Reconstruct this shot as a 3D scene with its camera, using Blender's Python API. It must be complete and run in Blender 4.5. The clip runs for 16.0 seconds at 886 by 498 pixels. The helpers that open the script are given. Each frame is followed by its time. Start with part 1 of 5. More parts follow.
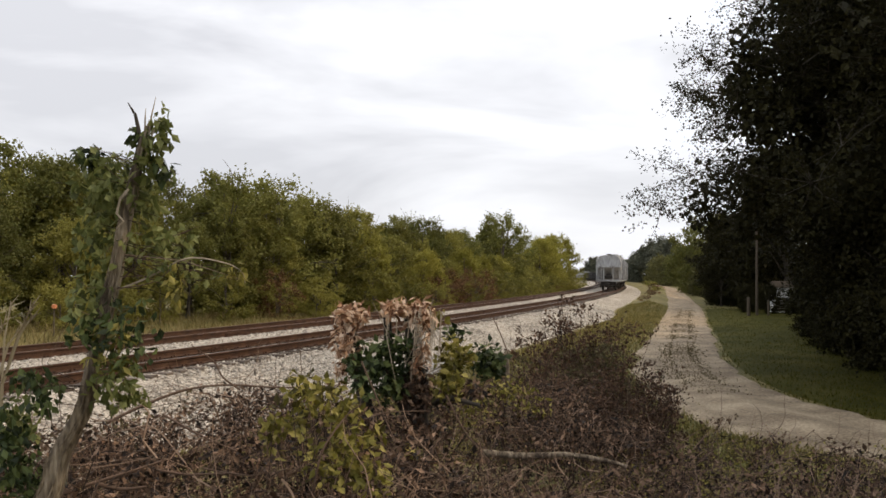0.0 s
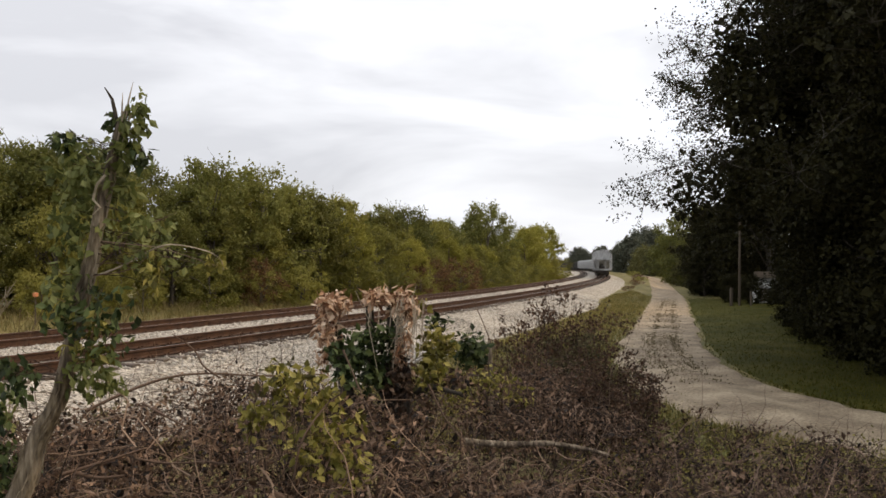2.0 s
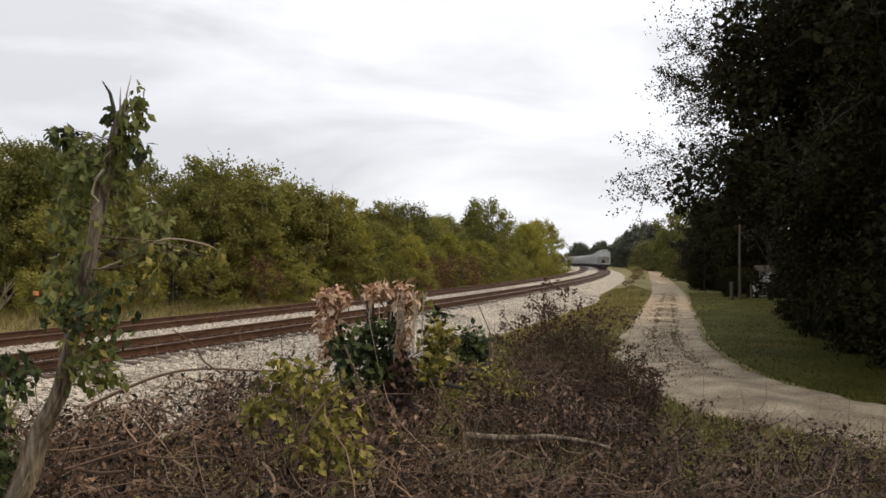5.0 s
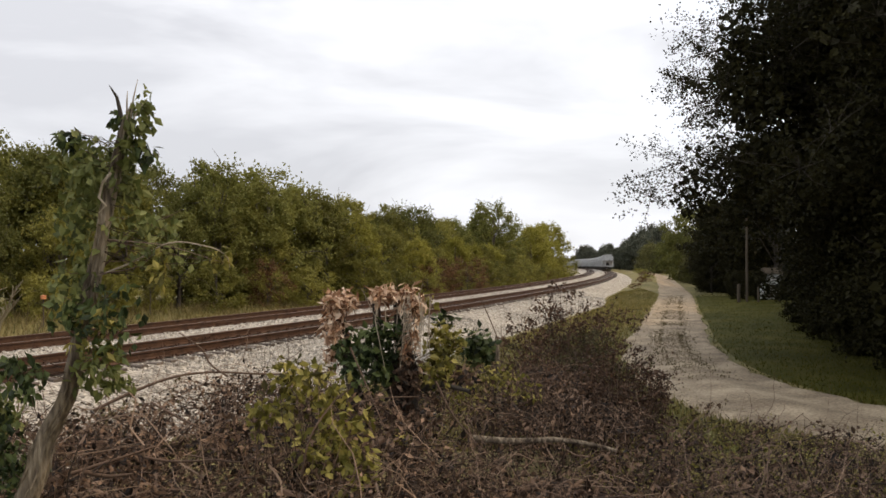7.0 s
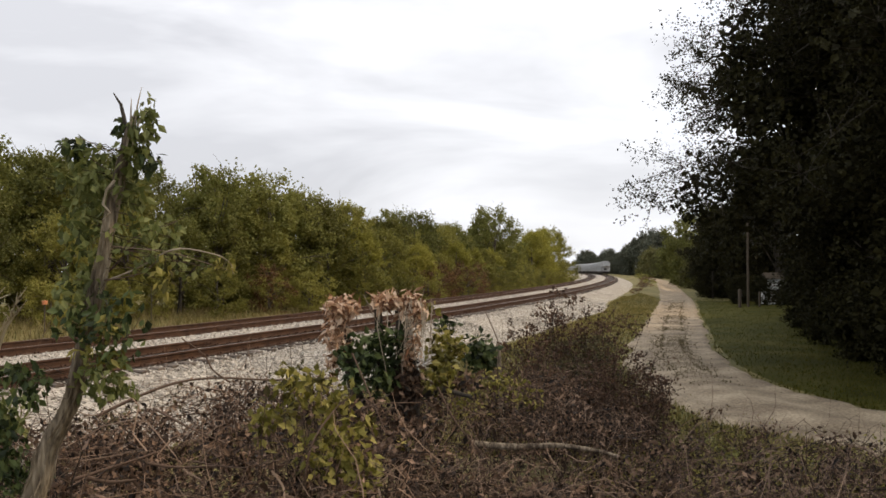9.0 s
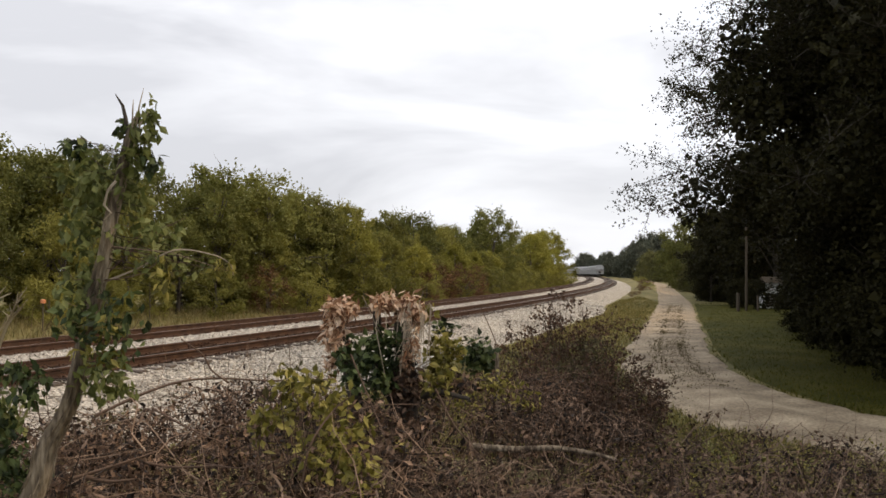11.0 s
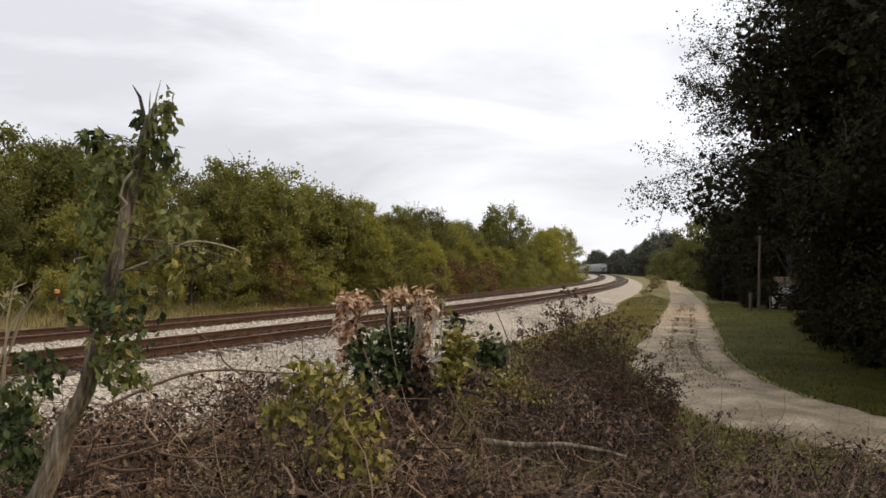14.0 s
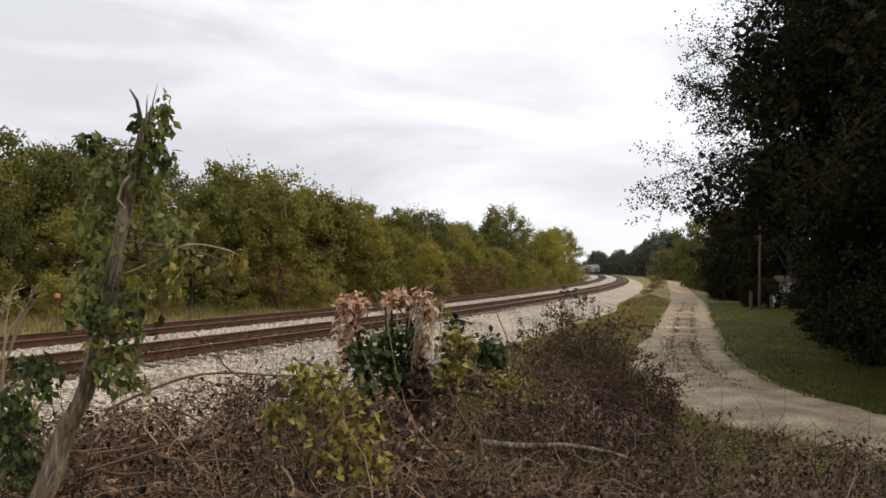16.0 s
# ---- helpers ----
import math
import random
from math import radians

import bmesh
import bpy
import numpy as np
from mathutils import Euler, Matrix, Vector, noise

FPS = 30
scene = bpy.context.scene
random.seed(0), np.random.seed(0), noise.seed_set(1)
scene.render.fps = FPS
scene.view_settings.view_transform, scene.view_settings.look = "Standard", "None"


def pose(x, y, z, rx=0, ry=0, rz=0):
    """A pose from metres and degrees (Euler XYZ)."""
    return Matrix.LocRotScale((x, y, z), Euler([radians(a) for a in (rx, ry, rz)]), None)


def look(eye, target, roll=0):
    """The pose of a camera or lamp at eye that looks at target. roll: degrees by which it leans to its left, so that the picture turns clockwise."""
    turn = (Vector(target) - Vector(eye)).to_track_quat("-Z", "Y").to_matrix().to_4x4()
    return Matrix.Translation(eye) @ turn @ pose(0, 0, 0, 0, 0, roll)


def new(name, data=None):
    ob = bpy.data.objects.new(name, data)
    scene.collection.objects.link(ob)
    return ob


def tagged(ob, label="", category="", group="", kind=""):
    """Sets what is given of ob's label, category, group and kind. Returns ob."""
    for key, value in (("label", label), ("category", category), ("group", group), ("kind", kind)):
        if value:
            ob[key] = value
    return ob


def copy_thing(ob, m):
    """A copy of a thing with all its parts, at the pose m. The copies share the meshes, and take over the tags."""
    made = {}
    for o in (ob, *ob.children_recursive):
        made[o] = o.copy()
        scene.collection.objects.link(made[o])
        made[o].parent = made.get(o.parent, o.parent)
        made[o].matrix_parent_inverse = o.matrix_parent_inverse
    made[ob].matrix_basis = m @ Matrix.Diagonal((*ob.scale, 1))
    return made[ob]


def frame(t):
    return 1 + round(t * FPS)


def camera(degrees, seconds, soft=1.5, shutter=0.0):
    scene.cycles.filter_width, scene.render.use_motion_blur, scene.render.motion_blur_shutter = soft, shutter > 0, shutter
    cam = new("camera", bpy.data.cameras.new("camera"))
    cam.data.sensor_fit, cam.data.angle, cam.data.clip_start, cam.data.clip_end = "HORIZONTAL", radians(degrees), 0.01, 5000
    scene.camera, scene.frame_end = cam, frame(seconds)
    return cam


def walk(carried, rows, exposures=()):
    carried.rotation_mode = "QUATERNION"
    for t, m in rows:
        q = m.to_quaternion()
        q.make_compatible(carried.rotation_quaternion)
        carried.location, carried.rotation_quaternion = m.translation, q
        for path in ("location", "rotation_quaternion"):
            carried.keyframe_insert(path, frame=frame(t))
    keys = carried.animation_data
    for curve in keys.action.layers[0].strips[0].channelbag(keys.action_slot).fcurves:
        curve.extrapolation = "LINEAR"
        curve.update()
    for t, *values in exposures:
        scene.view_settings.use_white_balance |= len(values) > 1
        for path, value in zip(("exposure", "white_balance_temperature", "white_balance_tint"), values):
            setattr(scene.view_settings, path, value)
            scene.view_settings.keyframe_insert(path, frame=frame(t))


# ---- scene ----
# camera: held by a standing person, almost still; columns: seconds, x, y, z, yaw, pitch, roll
PATH = [
    (0, 0.000, 0.000, 0.000, -0.00, 1.82, 0.00),
    (0.5, 0.007, 0.005, -0.003, -0.29, 1.54, 0.20),
    (1, 0.013, 0.013, -0.007, -0.19, 1.44, 0.23),
    (1.5, 0.012, 0.022, -0.007, -0.30, 1.12, 0.34),
    (2, 0.018, 0.020, -0.006, -0.99, 1.13, 0.20),
    (2.5, 0.018, 0.020, -0.009, -0.59, 0.88, 0.43),
    (3, 0.020, 0.029, -0.012, -1.30, 0.99, 0.39),
    (3.5, 0.023, 0.024, -0.018, -0.97, 1.23, -0.11),
    (4, 0.017, 0.029, -0.022, -1.22, 0.72, 0.02),
    (6.5, 0.018, 0.029, -0.023, -0.49, 1.19, -0.54),
    (7, 0.018, 0.030, -0.024, -0.57, 1.09, -0.34),
    (7.5, 0.014, 0.032, -0.020, -0.81, 1.01, -0.42),
    (8, 0.013, 0.024, -0.023, -1.08, 1.14, -0.18),
    (8.5, 0.016, 0.013, -0.023, -0.74, 1.04, -0.56),
    (9, 0.012, 0.015, -0.018, -0.51, 1.42, -0.36),
    (11.5, 0.009, -0.005, -0.014, -0.72, 1.58, 0.39),
    (12, 0.000, 0.009, -0.017, -0.59, 1.64, 0.93),
    (12.5, 0.001, -0.006, -0.017, -0.15, 1.60, 0.92),
    (13, -0.005, -0.000, -0.017, 0.19, 1.44, 0.62),
    (13.5, -0.001, -0.003, -0.020, 0.24, 1.42, 0.62),
    (14, 0.000, -0.002, -0.017, 0.15, 1.23, 0.83),
    (14.5, -0.001, 0.002, -0.018, 0.42, 1.21, 0.61),
    (15, 0.000, -0.002, -0.018, 0.44, 1.15, 0.48),
    (15.5, 0.006, -0.002, -0.017, 0.22, 1.25, 0.42),
    (16, 0.010, -0.002, -0.018, 0.18, 1.33, 0.41),
]
EYE = 2.5
cam = camera(54.0, 16.0, soft=1.6)
walk(cam, [(t, pose(x, y, EYE + z, 90 + p, -r, w)) for t, x, y, z, w, p, r in PATH])

# ---- light: an overcast sky with a weak, wide sun ----
world = bpy.data.worlds.new("overcast_sky")
scene.world = world
world.use_nodes = True
wn, wl = world.node_tree.nodes, world.node_tree.links
wn.clear()
w_out = wn.new("ShaderNodeOutputWorld")
w_bg = wn.new("ShaderNodeBackground")
w_sky = wn.new("ShaderNodeTexSky")
w_sky.sky_type = "NISHITA"
w_sky.sun_disc = False
w_sky.sun_elevation = radians(46)
w_sky.sun_rotation = radians(88)
w_dim = wn.new("ShaderNodeVectorMath")
w_dim.operation = "SCALE"
w_dim.inputs["Scale"].default_value = 0.07
w_co = wn.new("ShaderNodeTexCoord")
w_map = wn.new("ShaderNodeMapping")
w_map.inputs["Scale"].default_value = (1.0, 1.0, 4.2)
w_map.inputs["Location"].default_value = (0.35, 0.1, 0.55)
w_no = wn.new("ShaderNodeTexNoise")
w_no.inputs["Scale"].default_value = 2.6
w_no.inputs["Detail"].default_value = 5.0
w_no.inputs["Roughness"].default_value = 0.5
w_no.inputs["Distortion"].default_value = 0.4
w_ramp = wn.new("ShaderNodeValToRGB")
w_ramp.color_ramp.elements[0].position = 0.36
w_ramp.color_ramp.elements[0].color = (0.79, 0.855, 0.98, 1)
w_ramp.color_ramp.elements[1].position = 0.58
w_ramp.color_ramp.elements[1].color = (1.11, 1.20, 1.35, 1)
w_mix = wn.new("ShaderNodeMix")
w_mix.data_type = "RGBA"
w_mix.inputs[0].default_value = 0.88
wl.new(w_co.outputs["Generated"], w_map.inputs["Vector"])
wl.new(w_map.outputs[0], w_no.inputs["Vector"])
wl.new(w_no.outputs[0], w_ramp.inputs[0])
wl.new(w_sky.outputs[0], w_dim.inputs[0])
wl.new(w_dim.outputs[0], w_mix.inputs[6])
wl.new(w_ramp.outputs[0], w_mix.inputs[7])
# an overcast sky pales upwards
w_sep = wn.new("ShaderNodeSeparateXYZ")
w_up = wn.new("ShaderNodeMapRange")
w_up.inputs["From Min"].default_value, w_up.inputs["From Max"].default_value = 0.0, 0.30
w_up.inputs["To Min"].default_value, w_up.inputs["To Max"].default_value = 0.89, 1.04
w_pale = wn.new("ShaderNodeVectorMath")
w_pale.operation = "SCALE"
wl.new(w_co.outputs["Generated"], w_sep.inputs[0])
wl.new(w_sep.outputs["Z"], w_up.inputs[0])
wl.new(w_mix.outputs[2], w_pale.inputs[0])
wl.new(w_up.outputs[0], w_pale.inputs["Scale"])
wl.new(w_pale.outputs[0], w_bg.inputs["Color"])
w_bg.inputs["Strength"].default_value = 1.0
wl.new(w_bg.outputs[0], w_out.inputs[0])

sun = new("sun", bpy.data.lights.new("sun", "SUN"))
sun.data.energy = 1.95
sun.data.angle = radians(14)
sun.data.color = (1.0, 0.79, 0.52)
sun.matrix_world = look((76, 2, 80), (0, 0, 0))
scene.view_settings.exposure = 0.0
scene.view_settings.use_white_balance = True
scene.view_settings.white_balance_temperature = 7200
scene.view_settings.white_balance_tint = 12


# ---- materials ----
def material(name, stops, scale=8.0, detail=6.0, rough=0.85, bump=0.3, fine=60.0, metal=0.0, island=0.0, through_light=0.0,
             spots=None, stretch=(1, 1, 1), space="Object", vary=0.0, gloss=0.3):
    """A surface whose colour runs through stops (position, rgb) by two sizes of noise."""
    m = bpy.data.materials.new(name)
    m.use_nodes = True
    n, l = m.node_tree.nodes, m.node_tree.links
    n.clear()
    out, b = n.new("ShaderNodeOutputMaterial"), n.new("ShaderNodeBsdfPrincipled")
    co, mp = n.new("ShaderNodeTexCoord"), n.new("ShaderNodeMapping")
    mp.inputs["Scale"].default_value = stretch
    l.new(co.outputs[space], mp.inputs["Vector"])
    big, small = n.new("ShaderNodeTexNoise"), n.new("ShaderNodeTexNoise")
    for q, s, d in ((big, scale, detail), (small, fine, 3.0)):
        q.inputs["Scale"].default_value = s
        q.inputs["Detail"].default_value = d
        l.new(mp.outputs[0], q.inputs["Vector"])
    add = n.new("ShaderNodeMix")
    add.data_type = "FLOAT"
    add.inputs[0].default_value = 0.4
    l.new(big.outputs[0], add.inputs[2])
    l.new(small.outputs[0], add.inputs[3])
    value = add.outputs[0]
    for share, src in ((island, ("ShaderNodeNewGeometry", "Random Per Island")), (vary, ("ShaderNodeObjectInfo", "Random"))):
        if not share:
            continue
        src = n.new(src[0]).outputs[src[1]]
        mix = n.new("ShaderNodeMix")
        mix.data_type = "FLOAT"
        mix.inputs[0].default_value = share
        l.new(value, mix.inputs[2])
        l.new(src, mix.inputs[3])
        value = mix.outputs[0]
    ramp = n.new("ShaderNodeValToRGB")
    e = ramp.color_ramp.elements
    while len(e) < len(stops):
        e.new(0.5)
    for el, (p, c) in zip(e, stops):
        el.position, el.color = p, (*c, 1)
    l.new(value, ramp.inputs[0])
    colour = ramp.outputs[0]
    if spots:
        vor = n.new("ShaderNodeTexVoronoi")
        vor.inputs["Scale"].default_value = spots[0]
        l.new(mp.outputs[0], vor.inputs["Vector"])
        hsv = n.new("ShaderNodeSeparateColor")
        l.new(vor.outputs["Color"], hsv.inputs[0])
        mul = n.new("ShaderNodeMapRange")
        mul.inputs["To Min"].default_value, mul.inputs["To Max"].default_value = spots[1], spots[2]
        l.new(hsv.outputs[0], mul.inputs[0])
        sc = n.new("ShaderNodeVectorMath")
        sc.operation = "SCALE"
        l.new(colour, sc.inputs[0])
        l.new(mul.outputs[0], sc.inputs["Scale"])
        colour = sc.outputs[0]
    l.new(colour, b.inputs["Base Color"])
    b.inputs["Roughness"].default_value = rough
    b.inputs["Metallic"].default_value = metal
    b.inputs["Specular IOR Level"].default_value = gloss
    if bump:
        bp = n.new("ShaderNodeBump")
        bp.inputs["Strength"].default_value = bump
        bp.inputs["Distance"].default_value = 0.02
        l.new(small.outputs[0], bp.inputs["Height"])
        l.new(bp.outputs[0], b.inputs["Normal"])
    if through_light:
        tr, ms = n.new("ShaderNodeBsdfTranslucent"), n.new("ShaderNodeMixShader")
        ms.inputs[0].default_value = through_light
        l.new(colour, tr.inputs["Color"])
        l.new(b.outputs[0], ms.inputs[1])
        l.new(tr.outputs[0], ms.inputs[2])
        l.new(ms.outputs[0], out.inputs[0])
    else:
        l.new(b.outputs[0], out.inputs[0])
    return m


def leaves(name, dark, mid, light, thin=0.25, scale=0.5, lo=0.2, hi=0.85, island=0.5, gloss=0.3, vary=0.0):
    return material(name, [(lo, dark), (0.5, mid), (hi, light)], scale=scale, fine=3.0, rough=0.6, bump=0, island=island, vary=vary, through_light=thin, gloss=gloss)


LEAF_OLIVE = leaves("leaf_olive", (0.09, 0.088, 0.02), (0.21, 0.20, 0.045), (0.36, 0.33, 0.085), 0.42, island=0.24, vary=0.4)
LEAF_GREEN = leaves("leaf_green", (0.07, 0.076, 0.02), (0.175, 0.177, 0.044), (0.30, 0.29, 0.08), 0.38, island=0.24, vary=0.4)
LEAF_YELLOW = leaves("leaf_yellow_green", (0.12, 0.115, 0.02), (0.26, 0.245, 0.045), (0.40, 0.36, 0.08), 0.42, island=0.24, vary=0.4)
# below real leaf tone: backlight and deep shade are put into this colour
LEAF_SHADED = leaves("leaf_dark", (0.011, 0.010, 0.004), (0.022, 0.021, 0.008), (0.046, 0.042, 0.015), 0.08, gloss=0.08)
LEAF_RUST = leaves("leaf_rust", (0.06, 0.034, 0.014), (0.145, 0.075, 0.03), (0.22, 0.12, 0.05), 0.25)
BARK = material("bark", [(0.3, (0.05, 0.04, 0.03)), (0.7, (0.17, 0.145, 0.115))], scale=6, fine=40, bump=0.8, stretch=(1, 1, 0.25))
BARK_DARK = material("bark_dark", [(0.3, (0.025, 0.02, 0.016)), (0.7, (0.08, 0.068, 0.055))], scale=6, fine=40, bump=0.8, stretch=(1, 1, 0.25))
SOIL = material("grassy_soil", [(0.30, (0.055, 0.06, 0.014)), (0.45, (0.11, 0.10, 0.026)), (0.55, (0.19, 0.155, 0.05)), (0.70, (0.25, 0.19, 0.085))],
                scale=0.35, fine=9, bump=0.6)
DIRT = material("pale_dirt", [(0.34, (0.155, 0.112, 0.07)), (0.49, (0.30, 0.23, 0.152)), (0.62, (0.48, 0.38, 0.258))], scale=0.9, fine=18, bump=0.5,
                spots=(26, 0.85, 1.12))
BALLAST = material("ballast_stone", [(0.3, (0.20, 0.175, 0.145)), (0.5, (0.45, 0.405, 0.34)), (0.75, (0.66, 0.605, 0.52))], scale=1.2, fine=30, bump=1.0,
                   spots=(19, 0.25, 1.3))
STONE = material("limestone_chip", [(0.15, (0.14, 0.12, 0.10)), (0.5, (0.43, 0.395, 0.345)), (0.85, (0.74, 0.70, 0.63))], scale=3, fine=40, bump=0.3, island=0.6)
RUST = material("rusty_rail_steel", [(0.3, (0.034, 0.017, 0.011)), (0.5, (0.068, 0.034, 0.02)), (0.75, (0.13, 0.066, 0.038))], scale=3, fine=35, rough=0.75,
                metal=0.0, bump=0.4, stretch=(1, 1, 1))
RAIL_TOP = material("worn_rail_head", [(0.3, (0.16, 0.10, 0.075)), (0.7, (0.30, 0.23, 0.19))], scale=2, fine=20, rough=0.45, metal=0.4, bump=0.05)
TIE = material("weathered_tie_wood", [(0.25, (0.045, 0.036, 0.03)), (0.5, (0.11, 0.088, 0.073)), (0.8, (0.22, 0.185, 0.16))], scale=2.2, fine=26, bump=0.9,
               stretch=(1, 0.2, 1), vary=0.3)


# ---- building tools ----
def link(name, verts, faces, mat, parent=None, label="", smooth=False):
    me = bpy.data.meshes.new(name)
    me.from_pydata([tuple(v) for v in verts] if not isinstance(verts, np.ndarray) else verts.tolist(), [],
                   faces if not isinstance(faces, np.ndarray) else faces.tolist())
    me.materials.append(mat)
    if smooth:
        me.polygons.foreach_set("use_smooth", [True] * len(me.polygons))
    ob = new(name, me)
    if parent:
        ob.parent = parent
    if label:
        ob["label"] = label
    return ob


def part(name, bm, mat, parent, label=""):
    me = bpy.data.meshes.new(name)
    bm.to_mesh(me)
    bm.free()
    me.materials.append(mat)
    ob = new(name, me)
    ob.parent = parent
    if label:
        ob["label"] = label
    return ob


def twin(ob, m, parent):
    """Another object on the same mesh."""
    o = new(ob.name.split(".")[0], ob.data)
    o.parent = parent
    o.matrix_basis = m
    return o


def box(bm, x0, x1, y0, y1, z0, z1, bevel=0.0):
    r = bmesh.ops.create_cube(bm, size=1.0, matrix=Matrix.LocRotScale(((x0 + x1) / 2, (y0 + y1) / 2, (z0 + z1) / 2), None, (x1 - x0, y1 - y0, z1 - z0)))
    if bevel:
        ed = {e for v in r["verts"] for e in v.link_edges}
        bmesh.ops.bevel(bm, geom=list(ed), offset=bevel, segments=1, affect="EDGES")


def rod(bm, a, b, r, sides=6, r2=None):
    a, b = Vector(a), Vector(b)
    m = Matrix.Translation((a + b) / 2) @ (b - a).to_track_quat("Z", "Y").to_matrix().to_4x4()
    bmesh.ops.create_cone(bm, cap_ends=True, segments=sides, radius1=r, radius2=r if r2 is None else r2, depth=(b - a).length, matrix=m)


class Soup:
    """Gathers many small faces for one mesh."""

    def __init__(self):
        self.v, self.f, self.n = [], [], 0

    def add(self, verts, faces):
        self.v.append(np.asarray(verts, float))
        self.f.extend((np.asarray(faces) + self.n).tolist())
        self.n += len(verts)

    def tube(self, pts, radii, sides=5):
        pts = [Vector(p) for p in pts]
        vs, fs = [], []
        for i, p in enumerate(pts):
            d = (pts[min(i + 1, len(pts) - 1)] - pts[max(i - 1, 0)]).normalized()
            u = d.cross(Vector((0.31, 0.9, 0.2))).normalized()
            w = d.cross(u)
            for k in range(sides):
                a = 2 * math.pi * k / sides
                vs.append(p + (u * math.cos(a) + w * math.sin(a)) * radii[i])
        for i in range(len(pts) - 1):
            for k in range(sides):
                a, b = i * sides + k, i * sides + (k + 1) % sides
                fs.append((a, b, b + sides, a + sides))
        self.add(np.array([tuple(v) for v in vs]), fs)

    def leafs(self, p, length, width, rng, droop=0.0, up=0.0, along=None):
        """One folded leaf of two triangles at each point of p."""
        n = len(p)
        a = rng.normal(size=(n, 3)) if along is None else along + rng.normal(size=(n, 3)) * 0.5
        a[:, 2] -= droop
        a /= np.linalg.norm(a, axis=1)[:, None]
        b = rng.normal(size=(n, 3))
        nrm = np.cross(a, b)
        nrm[:, 2] = np.where(rng.random(n) < up, np.abs(nrm[:, 2]) + 0.6, nrm[:, 2])
        b = np.cross(nrm, a)
        b /= np.linalg.norm(b, axis=1)[:, None]
        nn = np.cross(a, b)
        L = length * rng.uniform(0.6, 1.25, n)[:, None]
        W = width * rng.uniform(0.7, 1.2, n)[:, None]
        v = np.stack([p, p + a * L * 0.45 + b * W * 0.5 + nn * W * 0.16, p + a * L, p + a * L * 0.45 - b * W * 0.5 + nn * W * 0.16], 1).reshape(-1, 3)
        i = np.arange(n)[:, None] * 4
        f = np.concatenate([i + [0, 1, 2], i + [0, 2, 3]], 1).reshape(-1, 3)
        self.add(v, f)

    def done(self, name, mat, parent=None, label="", smooth=False):
        return link(name, np.concatenate(self.v), self.f, mat, parent, label, smooth)


# ---- the railway's line: x of the near track's middle by y ----
def line_x(y):
    if y < 14:
        return line_x(14) + (y - 14) * 0.37
    if y > 430:
        return line_x(430) + (y - 430) * 0.0594 - (y - 430) ** 2 / 1900
    s = y / 100
    return (((LINE[0] * s + LINE[1]) * s + LINE[2]) * s + LINE[3]) * s + LINE[4]


LINE = (-0.2607, 2.5831, -11.0898, 40.9569, -13.6467)


def line_at(y, u=0.0):
    """Point on the line at y, moved u to its right, and its heading clockwise from y."""
    h = math.atan2(line_x(y + 0.5) - line_x(y - 0.5), 1)
    return Vector((line_x(y) + u * math.cos(h), y - u * math.sin(h), 0)), h


RAIL_TOP_Z = 0.77


def smooth(a, b, x):
    t = min(1, max(0, (x - a) / (b - a)))
    return t * t * (3 - 2 * t)


def toe(y):
    """The ballast's foot spreads wider before the bend."""
    return 1.55 - 0.55 * smooth(50, 68, y)


def ground_z(x, y):
    u = (x - line_x(y)) * 0.96
    u = 2 + (u - 2) / toe(y) if u > 2 else u
    z = 0.025 * noise.noise((x * 0.35, y * 0.35, 0)) + 0.10 * noise.noise((x * 0.06, y * 0.06, 3))
    # rise on which the camera is held
    z += 0.88 * (1 - smooth(2.5, 9, y + 0.12 * x * x)) if y > -6 else 0.88 * (1 - smooth(6, 14, -y)) * (1 - smooth(2.5, 9, 0.12 * x * x - 6))
    # bank along the far part of the line
    z += 0.75 * smooth(55, 95, y) * math.exp(-((u - 6.0) / 1.6) ** 2)
    z += 0.25 * smooth(-9, -15, u) * smooth(0, 30, y)
    if -10 < u < 5.5:
        z = min(z, 0.0) if u < 4.4 else z * (u - 4.4) / 1.1
    return z


# ---- ground: one sheet to the horizon ----
def graded(lo, hi, fine_lo, fine_hi, step, grow):
    mid = list(np.arange(fine_lo, fine_hi + 1e-6, step))
    a, s = fine_lo, step
    left, right = [], []
    while a > lo:
        s *= grow
        a -= s
        left.append(a)
    a, s = fine_hi, step
    while a < hi:
        s *= grow
        a += s
        right.append(a)
    return left[::-1] + mid + right


gx, gy = graded(-2500, 2500, -26, 30, 0.5, 1.10), graded(-600, 3500, -4, 75, 0.5, 1.07)
gv = [(x, y, ground_z(x, y)) for y in gy for x in gx]
nx = len(gx)
gf = [(j * nx + i, j * nx + i + 1, (j + 1) * nx + i + 1, (j + 1) * nx + i) for j in range(len(gy) - 1) for i in range(nx - 1)]
ground = tagged(link("ground", gv, gf, SOIL, smooth=True), "dry autumn grass and bare soil beside a railway", "ground", kind="structure")


def strip(name, mat, ys, profile, label, wob=0.0, seed=0):
    """A bed that follows the line: profile of (u, z)."""
    v, f, k = [], [], len(profile)
    for y in ys:
        for i, (u, z) in enumerate(profile):
            a = 2 + (u - 2) * toe(y) if u > 2 else u
            p, h = line_at(y, a + wob * noise.noise((y * 0.4, i * 3.1, seed)))
            v.append((p.x, p.y, z + 0.03 * noise.noise((p.x * 1.3, p.y * 1.3, 5)) * (0 < i < k - 1)))
    for j in range(len(ys) - 1):
        for i in range(k - 1):
            f.append((j * k + i, j * k + i + 1, (j + 1) * k + i + 1, (j + 1) * k + i))
    return tagged(link(name, v, f, mat, smooth=True), label, "ballast", kind="structure")


